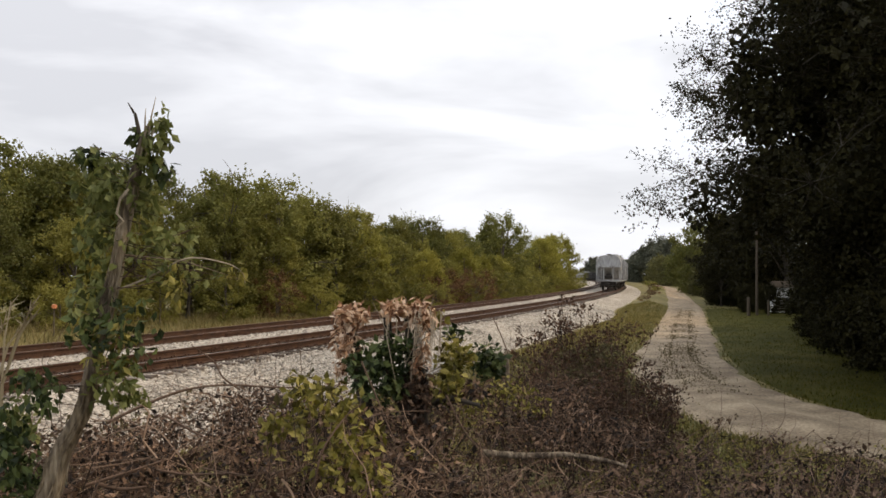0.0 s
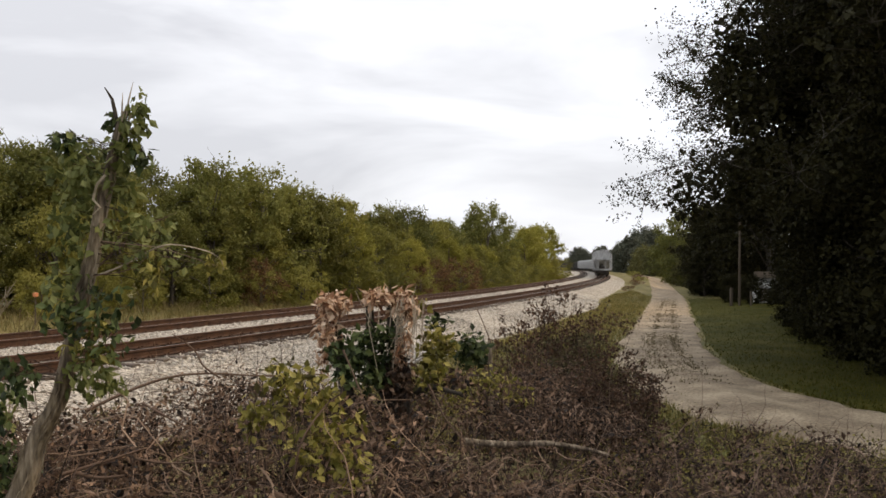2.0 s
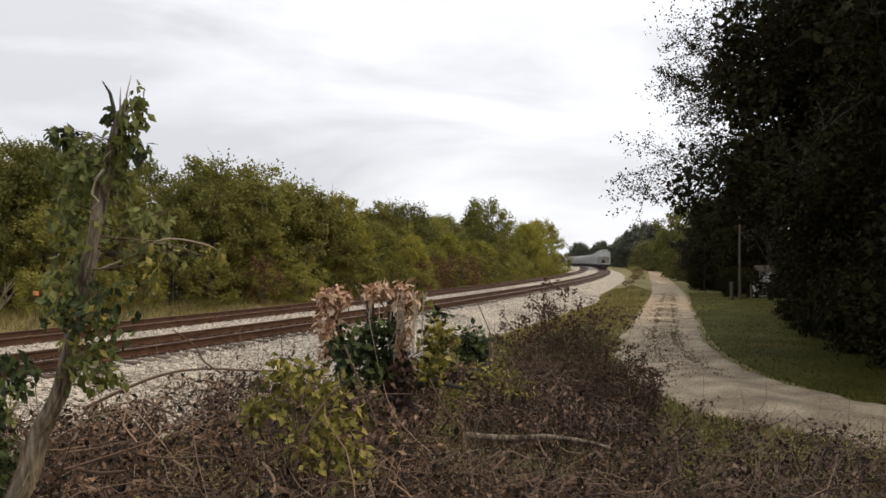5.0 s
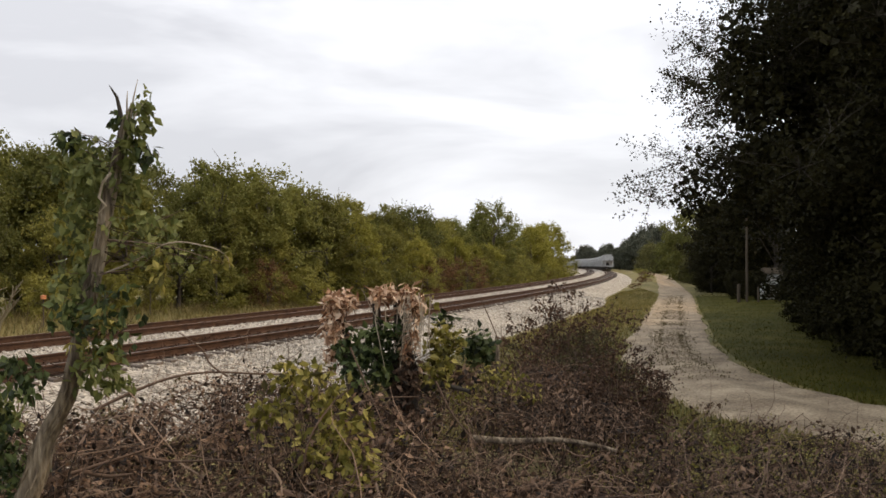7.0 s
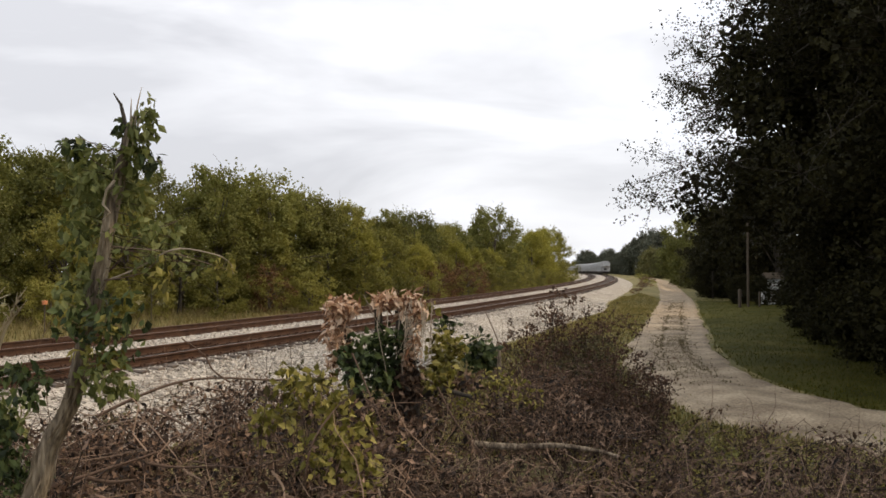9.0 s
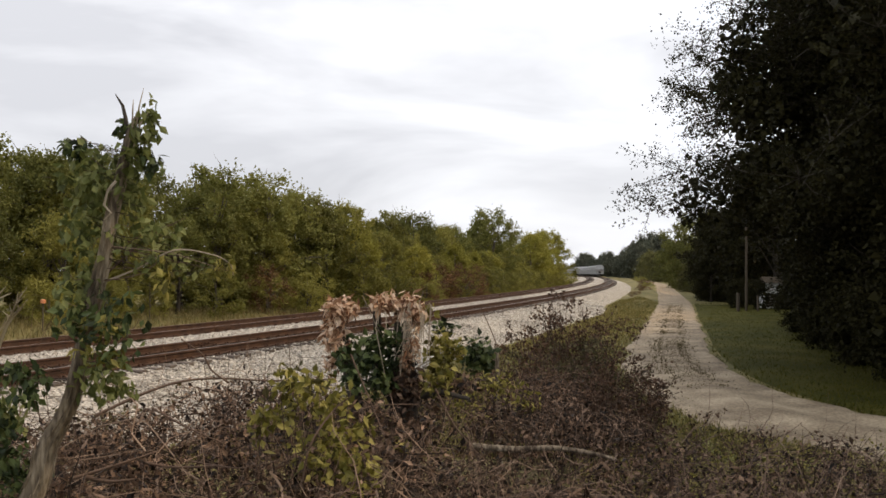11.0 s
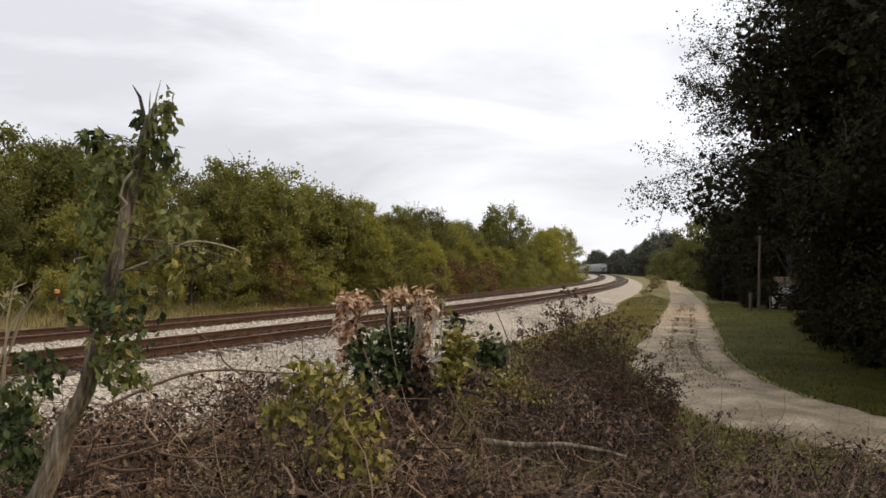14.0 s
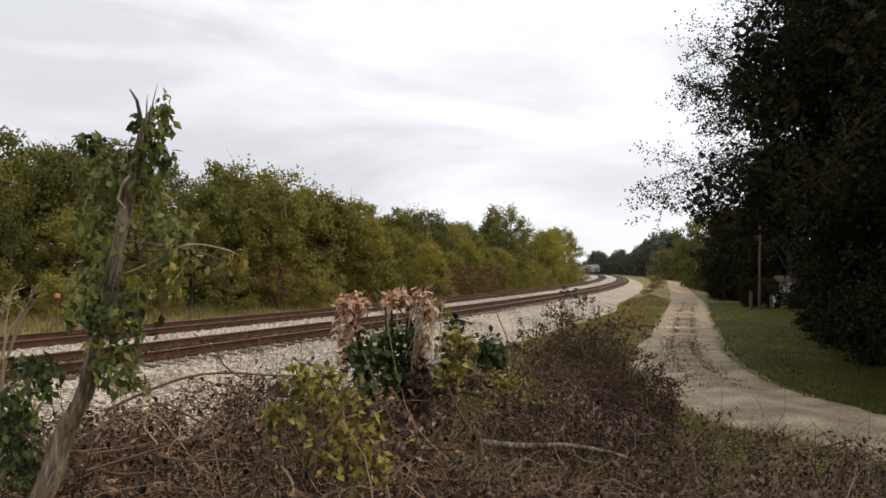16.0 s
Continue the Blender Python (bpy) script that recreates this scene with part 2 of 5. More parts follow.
line_ys = list(np.arange(-60, 120, 0.6)) + list(np.arange(120, 620, 4)) + list(np.arange(620, 900, 20))
BED = [(-8.6, -0.15), (-7.8, 0.12), (-6.9, 0.42), (-6.2, 0.54), (-4.3, 0.565), (-3.0, 0.60), (-2.2, 0.62), (-1.3, 0.59), (-0.9, 0.565), (0, 0.57), (0.9, 0.56), (1.2, 0.548), (1.42, 0.505), (2.0, 0.42), (2.7, 0.22),
       (3.5, 0.03), (4.4, -0.2)]
bed = strip("ballast_bed", BALLAST, line_ys, BED, "pale grey limestone ballast bed under two tracks", 0.32)


# ---- tracks ----
def rail_mesh(y0, y1, u, name, parent, mat, lo, hi, ys):
    prof = [(-0.075, 0), (0.075, 0), (0.075, 0.012), (0.012, 0.035), (0.010, 0.125), (0.036, 0.138), (0.036, 0.165), (0.028, 0.172), (-0.028, 0.172), (-0.036, 0.165),
            (-0.036, 0.138), (-0.010, 0.125), (-0.012, 0.035), (-0.075, 0.012)][lo:hi]
    v, f, k = [], [], len(prof)
    for y in ys:
        for a, z in prof:
            p, h = line_at(y, u + a)
            v.append((p.x, p.y, RAIL_TOP_Z - 0.172 + z))
    for j in range(len(ys) - 1):
        for i in range(k):
            q = (i + 1) % k
            f.append((j * k + i, j * k + q, (j + 1) * k + q, (j + 1) * k + i))
    return link(name, v, f, mat, parent)


def railway_track(offset, label):
    track = tagged(new("railway_track"), label, "railway track", "parallel tracks")
    ys = list(np.arange(-60, 130, 2.0)) + list(np.arange(130, 900, 6.0))
    rng = random.Random(int(offset * 10) + 77)
    for s in (-0.755, 0.755):
        rail = rail_mesh(0, 0, offset + s, "rail", track, RUST, 0, 14, ys)
        # worn running surface, a hair above the head
        v, f = [], []
        for y in ys:
            for a in (-0.024, 0.024):
                p, h = line_at(y, offset + s + a)
                v.append((p.x, p.y, RAIL_TOP_Z + 0.003))
        for j in range(len(ys) - 1):
            f.append((2 * j, 2 * j + 1, 2 * j + 3, 2 * j + 2))
        link("running_surface", v, f, RAIL_TOP, rail, "worn grey-brown running surface")
    # joint bars with bolts on both rails
    bm = bmesh.new()
    box(bm, 0.012, 0.036, -0.45, 0.45, -0.135, -0.045, 0.008)
    for k in range(6):
        rod(bm, (0.03, -0.38 + k * 0.152, -0.09), (0.062, -0.38 + k * 0.152, -0.09), 0.02, 6)
    bar = part("joint_bar", bm, RUST, track)
    spots = [(y, s) for y in np.arange(-2, 90, 11.9) for s in (-0.755, 0.755)]
    for n, (y, s) in enumerate(spots):
        p, h = line_at(y + (5 if s > 0 else 0), offset + s)
        m = Matrix.Translation((p.x, p.y, RAIL_TOP_Z)) @ Matrix.Rotation(-h, 4, "Z")
        if n == 0:
            bar.matrix_basis = m
        else:
            twin(bar, m, track)
    # ties: single ones near, one mesh further off
    bm = bmesh.new()
    box(bm, -1.3, 1.3, -0.115, 0.115, -0.18, 0.0, 0.012)
    tie = part("sleeper", bm, TIE, track)
    bm = bmesh.new()
    box(bm, -0.17, 0.17, -0.09, 0.09, 0, 0.014, 0.004)
    for a in (-0.1, 0.1):
        box(bm, a - 0.018, a + 0.018, -0.07, -0.04, 0.0, 0.045)
        box(bm, a - 0.018, a + 0.018, 0.04, 0.07, 0.0, 0.045)
    plate = part("tie_plate", bm, RUST, track)
    y, n, rest = -3.0, 0, Soup()
    while y < 420:
        p, h = line_at(y, offset + rng.uniform(-0.07, 0.07))
        top = RAIL_TOP_Z - 0.178
        m = Matrix.Translation((p.x, p.y, top - rng.uniform(0, 0.012))) @ Matrix.Rotation(-h + rng.uniform(-0.03, 0.03), 4, "Z")
        if n < 150:
            if n == 0:
                tie.matrix_basis = m
            else:
                twin(tie, m, track)
            for s in (-0.755, 0.755):
                q, h2 = line_at(y, offset + s)
                mp = Matrix.Translation((q.x, q.y, top + 0.001)) @ Matrix.Rotation(-h2, 4, "Z")
                if n == 0 and s < 0:
                    plate.matrix_basis = mp
                else:
                    twin(plate, mp, track)
        else:
            c = [m @ Vector((a, b, d)) for a, b, d in ((-1.3, -.115, 0), (1.3, -.115, 0), (1.3, .115, 0), (-1.3, .115, 0), (-1.3, -.115, -.15), (1.3, -.115, -.15), (1.3, .115, -.15), (-1.3, .115, -.15))]
            rest.add(np.array([tuple(k) for k in c]), [(0, 1, 2, 3), (4, 5, 1, 0), (5, 6, 2, 1), (7, 4, 0, 3)])
        y += 0.53 * math.cos(h)
        n += 1
    far = rest.done("sleeper_run", TIE, track)
    far["kind"] = "stuff"
    return track


near_track = railway_track(0.0, "rusty steel rails on weathered wooden sleepers in pale ballast")
far_track = railway_track(-4.3, "second rusty railway track behind the first, on wooden sleepers")

# loose stones on the shoulder towards the camera and between the tracks
rng = np.random.default_rng(4)
stones = Soup()
n = 36000
sy = 6 + 60 * rng.random(n) ** 1.6
su = np.where(rng.random(n) < 0.76, rng.uniform(0.85, 4.2, n), rng.uniform(-3.4, -0.9, n))
bu, bz = np.array([b[0] for b in BED]), np.array([b[1] for b in BED])
sz = np.interp(su, bu, bz)
octa = np.array([(1, 0, 0), (-1, 0, 0), (0, 1, 0), (0, -1, 0), (0, 0, 1), (0, 0, -1)], float)
octf = np.array([(0, 2, 4), (2, 1, 4), (1, 3, 4), (3, 0, 4), (2, 0, 5), (1, 2, 5), (3, 1, 5), (0, 3, 5)])
sx = np.array([line_x(a) for a in sy])
wide = np.where(su > 2, 2 + (su - 2) * np.array([toe(a) for a in sy]), su)
cen = np.stack([sx + wide * 0.94, sy - wide * 0.33, sz + 0.005], 1)
# put each stone at its own depth along the line
q, _ = np.linalg.qr(rng.normal(size=(n, 3, 3)))
sv = cen[:, None, :] + (octa[None] * rng.uniform(0.5, 1.2, (n, 6, 1)) * np.array([1, 0.8, 0.6])) @ q * (rng.uniform(0.022, 0.06, n)[:, None, None])
stones.add(sv.reshape(-1, 3), (octf[None] + np.arange(n)[:, None, None] * 6).reshape(-1, 3))
tagged(stones.done("ballast_stones", STONE), "loose broken grey limestone chips on the track shoulder", "gravel", kind="stuff")


# ---- dirt road ----
ROAD = [(60, 5.0, 3.6), (30, 8.0, 3.6), (16, 10.3, 3.8), (10.4, 10.8, 3.7), (7.15, 12.5, 3.6), (5.8, 15.5, 3.3), (6.1, 21.2, 2.85), (7.6, 28, 2.7), (9.6, 35, 2.6), (13.2, 48, 2.6), (17.8, 64, 2.7),
        (22.0, 80, 2.7), (26.0, 96, 2.8), (31.5, 118, 2.8), (41, 155, 2.8), (53, 210, 2.8), (62, 260, 2.8)]


def spline(pts, per):
    out = []
    for i in range(len(pts) - 1):
        p0, p1, p2, p3 = (np.array(pts[max(0, min(len(pts) - 1, k))], float) for k in (i - 1, i, i + 1, i + 2))
        for k in range(per):
            t = k / per
            out.append(0.5 * ((2 * p1) + (-p0 + p2) * t + (2 * p0 - 5 * p1 + 4 * p2 - p3) * t * t + (-p0 + 3 * p1 - 3 * p2 + p3) * t ** 3))
    return out + [np.array(pts[-1], float)]


def dirt_road():
    c = spline(ROAD, 14)
    v, f, K = [], [], 15
    for i, (x, y, w) in enumerate(c):
        d = c[min(i + 1, len(c) - 1)][:2] - c[max(i - 1, 0)][:2]
        d = d / np.linalg.norm(d)
        nrm = np.array([d[1], -d[0]])
        for k in range(K):
            s = k / (K - 1) - 0.5
            e = s * w * (1 + 0.16 * noise.noise((x * 0.6, y * 0.6, k > K / 2)) + 0.10 * noise.noise((x * 2.1, y * 2.1, 4 + (k > K / 2))))
            px, py = x + nrm[0] * e, y + nrm[1] * e
            rut = -0.035 * (math.exp(-((abs(e) - 0.78) / 0.22) ** 2))
            edge = -0.06 if k in (0, K - 1) else 0.075
            v.append((px, py, ground_z(px, py) + edge + rut + 0.03 * (abs(e) < 0.3)))
    for j in range(len(c) - 1):
        for k in range(K - 1):
            f.append((j * K + k, j * K + k + 1, (j + 1) * K + k + 1, (j + 1) * K + k))
    return tagged(link("dirt_road", v, f, DIRT, smooth=True), "pale dirt track with two wheel ruts through grass", "dirt road", kind="structure")


dirt_road()


# ---- trees ----
def tree(name, label, height, spread, seed, leaf_mat, count, leaf, low=0.15, clumps=60, bark=BARK, lean=0.0, ragged=0.5, limbs=9, category="tree", belly=0.75, core=0, lump=(0.13, 0.30), fine_twigs=False, inner=1.6):
    """Trunk with limbs, and a crown of clumped leaves with gaps and an uneven outline."""
    rng = np.random.default_rng(seed)
    root = tagged(new(name), label, category)
    wood = Soup()
    top = np.array([lean, 0, height * 0.9])
    trunk_pts = [(lean * t * t + rng.normal() * 0.06 * height * 0.1, rng.normal() * 0.05 * height * 0.1, height * 0.9 * t - 0.1 * (t == 0)) for t in np.linspace(0, 1, 7)]
    r0 = 0.022 * height
    wood.tube(trunk_pts, [r0 * (1 - 0.85 * t) * (1.5 if t == 0 else 1) for t in np.linspace(0, 1, 7)], 7)
    cen, rad = [], []
    for k in range(clumps):
        a = rng.uniform(0, 2 * math.pi)
        t = low + (1 - low) * rng.random() ** 0.8
        prof = math.sin(math.pi * min(1, max(0.08, (t - low * 0.5) / (1.06 - low * 0.5))) ** belly) ** 0.6
        r = spread * prof * (0.45 + 0.55 * rng.random() ** 0.5) * (1 + ragged * 0.5 * rng.normal() * 0.5)
        cen.append((lean * t * t + r * math.cos(a), r * math.sin(a), height * t))
        rad.append(spread * rng.uniform(*lump))
    cen, rad = np.array(cen), np.array(rad)
    for k in [i for i in range(clumps) if cen[i][2] > height * max(0.3, low + 0.06)][:limbs]:
        c = cen[k] * np.array([0.9, 0.9, 1.0])
        t0 = max(0.12, c[2] / height * 0.6)
        b = np.array([lean * t0 * t0, 0, height * 0.9 * t0])
        mid = (b + c) / 2 + np.array([0, 0, 0.06 * height]) + rng.normal(size=3) * 0.03 * height
        wood.tube([b, mid, c], [r0 * 0.32, r0 * 0.2, r0 * 0.05], 5)
        for _ in range(3):
            e = c + rng.normal(size=3) * rad[k]
            wood.tube([mid * 0.4 + c * 0.6, (c + e) / 2 + rng.normal(size=3) * 0.05, e], [r0 * 0.16, r0 * 0.1, r0 * 0.03], 4)
    wood.done("trunk", bark, root)
    # leaves sit along twigs that fan out of each clump
    fan = 16
    d = rng.normal(size=(clumps * fan, 3))
    d /= np.linalg.norm(d, axis=1)[:, None]
    outward = cen - np.array([0, 0, height * 0.45])
    outward /= np.linalg.norm(outward, axis=1)[:, None]
    d = (d + 0.45 * np.repeat(outward, fan, 0)) * np.array([1, 1, 0.8])
    which = rng.integers(0, clumps * fan, count)
    t = rng.random(count) ** 0.5
    p = cen[which // fan] + d[which] * (rad[which // fan] * t)[:, None] + rng.normal(size=(count, 3)) * (0.35 * leaf + 0.05 * rad[which // fan])[:, None]
    if fine_twigs:
        tw = Soup()
        for k in range(0, clumps * fan, 2):
            c = cen[k // fan]
            e = c + d[k] * rad[k // fan]
            tw.tube([c, (c + e) / 2 + rng.normal(size=3) * 0.04, e], [0.012, 0.008, 0.003], 3)
        tw.done("twig", bark, root)
    # loose sprays that break the outline
    m = int(count * 0.018)
    high = np.flatnonzero(cen[:, 2] > height * 0.45)
    j = rng.choice(high, m)
    out = cen[j] - np.array([0, 0, height * 0.5])
    out /= np.linalg.norm(out, axis=1)[:, None]
    p[:m] = cen[j] + out * (rad[j] * rng.uniform(0.9, 1.35, m))[:, None] + rng.normal(size=(m, 3)) * 0.04 * spread
    p[:, 2] = np.maximum(p[:, 2], 0.05)
    s = Soup()
    s.leafs(p, leaf, leaf * 0.8, rng, droop=0.2, up=0.65)
    crown = s.done("crown", leaf_mat, root)
    if core:
        # larger, deeper leaves that close the inside of the crown
        d = rng.normal(size=(core, 3))
        d /= np.linalg.norm(d, axis=1)[:, None]
        k = rng.integers(0, clumps, core)
        q = cen[k] * np.array([0.84, 0.84, 1]) + d * (rad[k] * rng.random(core) ** 0.4)[:, None] * 0.8
        s = Soup()
        s.leafs(q, leaf * inner, leaf * inner * 0.8, rng, up=0.3)
        s.done("inner_foliage", leaf_mat, root)
    return root


def put(ob, x, y, turn=0.0, size=1.0, tall=1.0, sink=0.0):
    ob.matrix_basis = Matrix.LocRotScale((x, y, ground_z(x, y) - sink), Euler((0, 0, turn)), (size, size, size * tall))
    return ob


def again(ob, x, y, turn=0.0, size=1.0, tall=1.0, sink=0.0):
    c = copy_thing(ob, Matrix.Identity(4))
    return put(c, x, y, turn, size, tall, sink)


KINDS = [
    tree("scrub_tree", "olive green scrub tree leafed down to the ground", 7.5, 2.9, 11, LEAF_OLIVE, 10000, 0.21, 0.06, 120),
    tree("scrub_tree", "dull olive bushy tree with a rounded crown", 7.8, 2.6, 12, LEAF_OLIVE, 10000, 0.20, 0.10, 110, ragged=0.9),
    tree("scrub_tree", "darker green tree with a pointed ragged crown", 8.6, 2.7, 13, LEAF_GREEN, 10500, 0.20, 0.10, 110, ragged=0.8),
    tree("scrub_tree", "dark green broad crowned tree beside the railway", 8.4, 3.2, 14, LEAF_GREEN, 10500, 0.21, 0.08, 120),
    tree("scrub_tree", "yellow-green autumn tree with a round crown", 7.4, 2.7, 15, LEAF_YELLOW, 10000, 0.21, 0.06, 110, ragged=0.4),
    tree("shrub", "low olive shrub at the edge of the trees", 3.2, 1.9, 16, LEAF_OLIVE, 2700, 0.17, 0.0, 45, limbs=6, category="shrub"),
    tree("shrub", "rust brown dry shrub at the edge of the trees", 3.4, 2.0, 17, LEAF_RUST, 2600, 0.16, 0.0, 45, limbs=8, category="shrub"),
    tree("shrub", "yellow-green leafy shrub beside the tracks", 3.4, 1.6, 18, LEAF_YELLOW, 3000, 0.16, 0.0, 40, limbs=6, category="shrub"),
    tree("scrub_tree", "green scrub tree with bare dark lower trunk", 7.9, 2.8, 19, LEAF_GREEN, 9500, 0.19, 0.27, 100, BARK_DARK, ragged=0.7, limbs=24),
]
for k in KINDS:
    k["group"] = "trees along the railway" if k.name.startswith("scrub") else "shrubs along the railway"
used = set()


def plant(kind, x, y, turn, size, tall=1.0):
    if kind in used:
        return again(KINDS[kind], x, y, turn, size, tall)
    used.add(kind)
    return put(KINDS[kind], x, y, turn, size, tall)


def tree_row():
    rng = random.Random(21)
    # wood beyond the tracks: three staggered rows along the line
    y = 27.0
    while y < 128:
        gap = 17.5 - 7.5 * smooth(25, 70, y)
        for row, (off, hi) in enumerate(((0, 0.74), (3.4, 0.95), (7.5, 1.08))):
            p, h = line_at(y + rng.uniform(-0.8, 0.8), -gap - off - rng.uniform(0, 1.2))
            kind = rng.choice((0, 1, 1, 2, 3, 2, 3)) if row else rng.choice((0, 0, 1, 4, 1))
            kind = 8 if y < 42 and row < 2 and rng.random() < 0.75 else kind
            plant(kind, p.x, p.y, rng.uniform(0, 6.28), hi * (0.905 + 0.075 * smooth(42, 50, y) - 0.185 * smooth(59, 62, y)) * rng.uniform(0.85, 1.08), rng.uniform(0.92, 1.08))
        for k in range(2 if y > 42 else 1):
            p, h = line_at(y + rng.uniform(-1.5, 1.5), -gap + 1.9 + rng.uniform(-0.5, 0.9))
            rusty = 56 < y < 80
            plant(6 if (rusty and rng.random() < 0.7) or rng.random() < 0.12 else 5, p.x, p.y, rng.uniform(0, 6.28), rng.uniform(0.55, 0.95), rng.uniform(0.8, 1.1))
        y += 2.9 + 0.018 * y


tree_row()

# single trees at the end of that wood
p, h = line_at(98, -11.5)
plant(3, p.x, p.y, 1.0, 1.02, 1.08)
p, h = line_at(101.5, -13.5)
plant(2, p.x, p.y, 3.0, 0.94, 1.0)
p, h = line_at(116, -9.6)
plant(4, p.x, p.y, 2.0, 1.0, 0.98)
p, h = line_at(121, -9.9)
plant(4, p.x, p.y, 4.0, 0.95)
p, h = line_at(88, -9.9)
plant(7, p.x, p.y, 1.0, 1.25)
for kind, x, y, turn, size, tall in ((4, 19.9, 150, 0.5, 1.22, 1.0), (4, 16.6, 138, 2.5, 1.12, 1.0), (4, 14.2, 126, 1.1, 1.0, 1.0), (2, -12.6, 50, 1.0, 0.92, 1.0), (3, -10.2, 54, 2.0, 0.94, 1.0), (2, -21.8, 46, 3.0, 0.95, 1.0),
                                     (0, -8.0, 58, 4.0, 0.9, 1.0), (0, -19.5, 44, 1.0, 0.9, 1.0), (1, -16.5, 45, 2.0, 0.9, 1.0), (5, 17.5, 126, 0, 1.2, 1), (5, 21.0, 140, 1, 1.2, 1)):
    plant(kind, x, y, turn, size, tall)
# brown scrub on the bank between line and lane, hedge beyond the lane
for kind, u, y, turn, size in ((6, 5.0, 84, 0, 0.34), (6, 5.6, 91, 1, 0.36), (6, 5.3, 98, 2, 0.36), (5, 5.9, 106, 3, 0.4), (6, 5.4, 114, 3, 0.4), (6, 5.9, 122, 1, 0.42), (6, 5.6, 135, 5, 0.5), (5, 5.8, 162, 1, 0.6), (5, 6.0, 185, 2, 0.7), (6, 5.0, 90, 3, 0.25)):
    p, h = line_at(y, u)
    plant(kind, p.x, p.y, turn, size, 0.4)

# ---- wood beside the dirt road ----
OAK = tree("oak_tree", "large dark oak with a wide spreading crown over the grass", 13.5, 6.5, 31, LEAF_SHADED, 230000, 0.072, 0.31, 500, BARK_DARK, lean=0.0, ragged=0.5, limbs=60, belly=0.42, core=95000, lump=(0.09, 0.22), fine_twigs=True, inner=2.7)
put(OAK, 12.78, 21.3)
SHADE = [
    tree("shade_tree", "dark leafy tree beside the dirt road", 10.5, 4.0, 41, LEAF_SHADED, 9000, 0.25, 0.0, 110, BARK_DARK, ragged=0.6, limbs=14, core=4500),
    tree("shade_tree", "dark green tree at the edge of the lane", 8.0, 3.4, 42, LEAF_SHADED, 9000, 0.21, 0.0, 90, BARK_DARK, ragged=0.7, limbs=14, core=4000),
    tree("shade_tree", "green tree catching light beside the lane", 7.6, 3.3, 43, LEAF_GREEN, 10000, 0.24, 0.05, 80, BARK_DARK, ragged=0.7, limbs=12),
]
HEDGE_LEAF = leaves("leaf_hedge", (0.045, 0.048, 0.014), (0.10, 0.10, 0.032), (0.18, 0.165, 0.06), 0.3, island=0.4, vary=0.3)
HEDGE = tree("hedge_tree", "dull olive-brown scrub along the far lane", 5.5, 3.6, 44, HEDGE_LEAF, 5000, 0.34, 0.0, 70, BARK_DARK, limbs=4)
HEDGE["group"] = "scrub along the far lane"
for n, (x, y, turn, size) in enumerate(((33.5, 112, 0, 0.55), (37.5, 118, 1, 0.8), (39, 128, 2, 0.75), (42, 136, 3, 0.9), (45, 146, 4, 0.9), (48, 156, 5, 1.0), (51, 168, 0, 1.0), (55, 180, 1, 1.1), (58, 194, 2, 1.1),
                                        (62, 208, 3, 1.2), (60, 224, 4, 1.2), (64, 240, 5, 1.3), (66, 258, 1, 1.4), (71, 276, 2, 1.4), (74, 296, 3, 1.5))):
    if n == 0:
        put(HEDGE, x, y, turn, size)
    else:
        again(HEDGE, x, y, turn, size)
for k in SHADE:
    k["group"] = "trees along the lane"
NEAR_SHADE = tree("shade_tree", "dark fine leafed tree hanging low over grass", 8.6, 3.7, 46, LEAF_SHADED, 36000, 0.11, 0.03, 220, BARK_DARK, ragged=0.6, limbs=14, core=15000, lump=(0.12, 0.26))
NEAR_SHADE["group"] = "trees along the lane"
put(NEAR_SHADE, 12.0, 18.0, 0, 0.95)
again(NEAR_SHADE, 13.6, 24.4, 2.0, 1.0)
for x, y, t, s in ((28.6, 86, 0.5, 0.6), (30.2, 92, 1.5, 0.6), (32, 99, 2.5, 0.65), (33.2, 105, 4.5, 0.65)):
    again(HEDGE, x, y, t, s)
shade_used = set()


def shade(kind, x, y, turn, size, tall=1.0):
    if kind in shade_used:
        return again(SHADE[kind], x, y, turn, size, tall)
    shade_used.add(kind)
    return put(SHADE[kind], x, y, turn, size, tall)


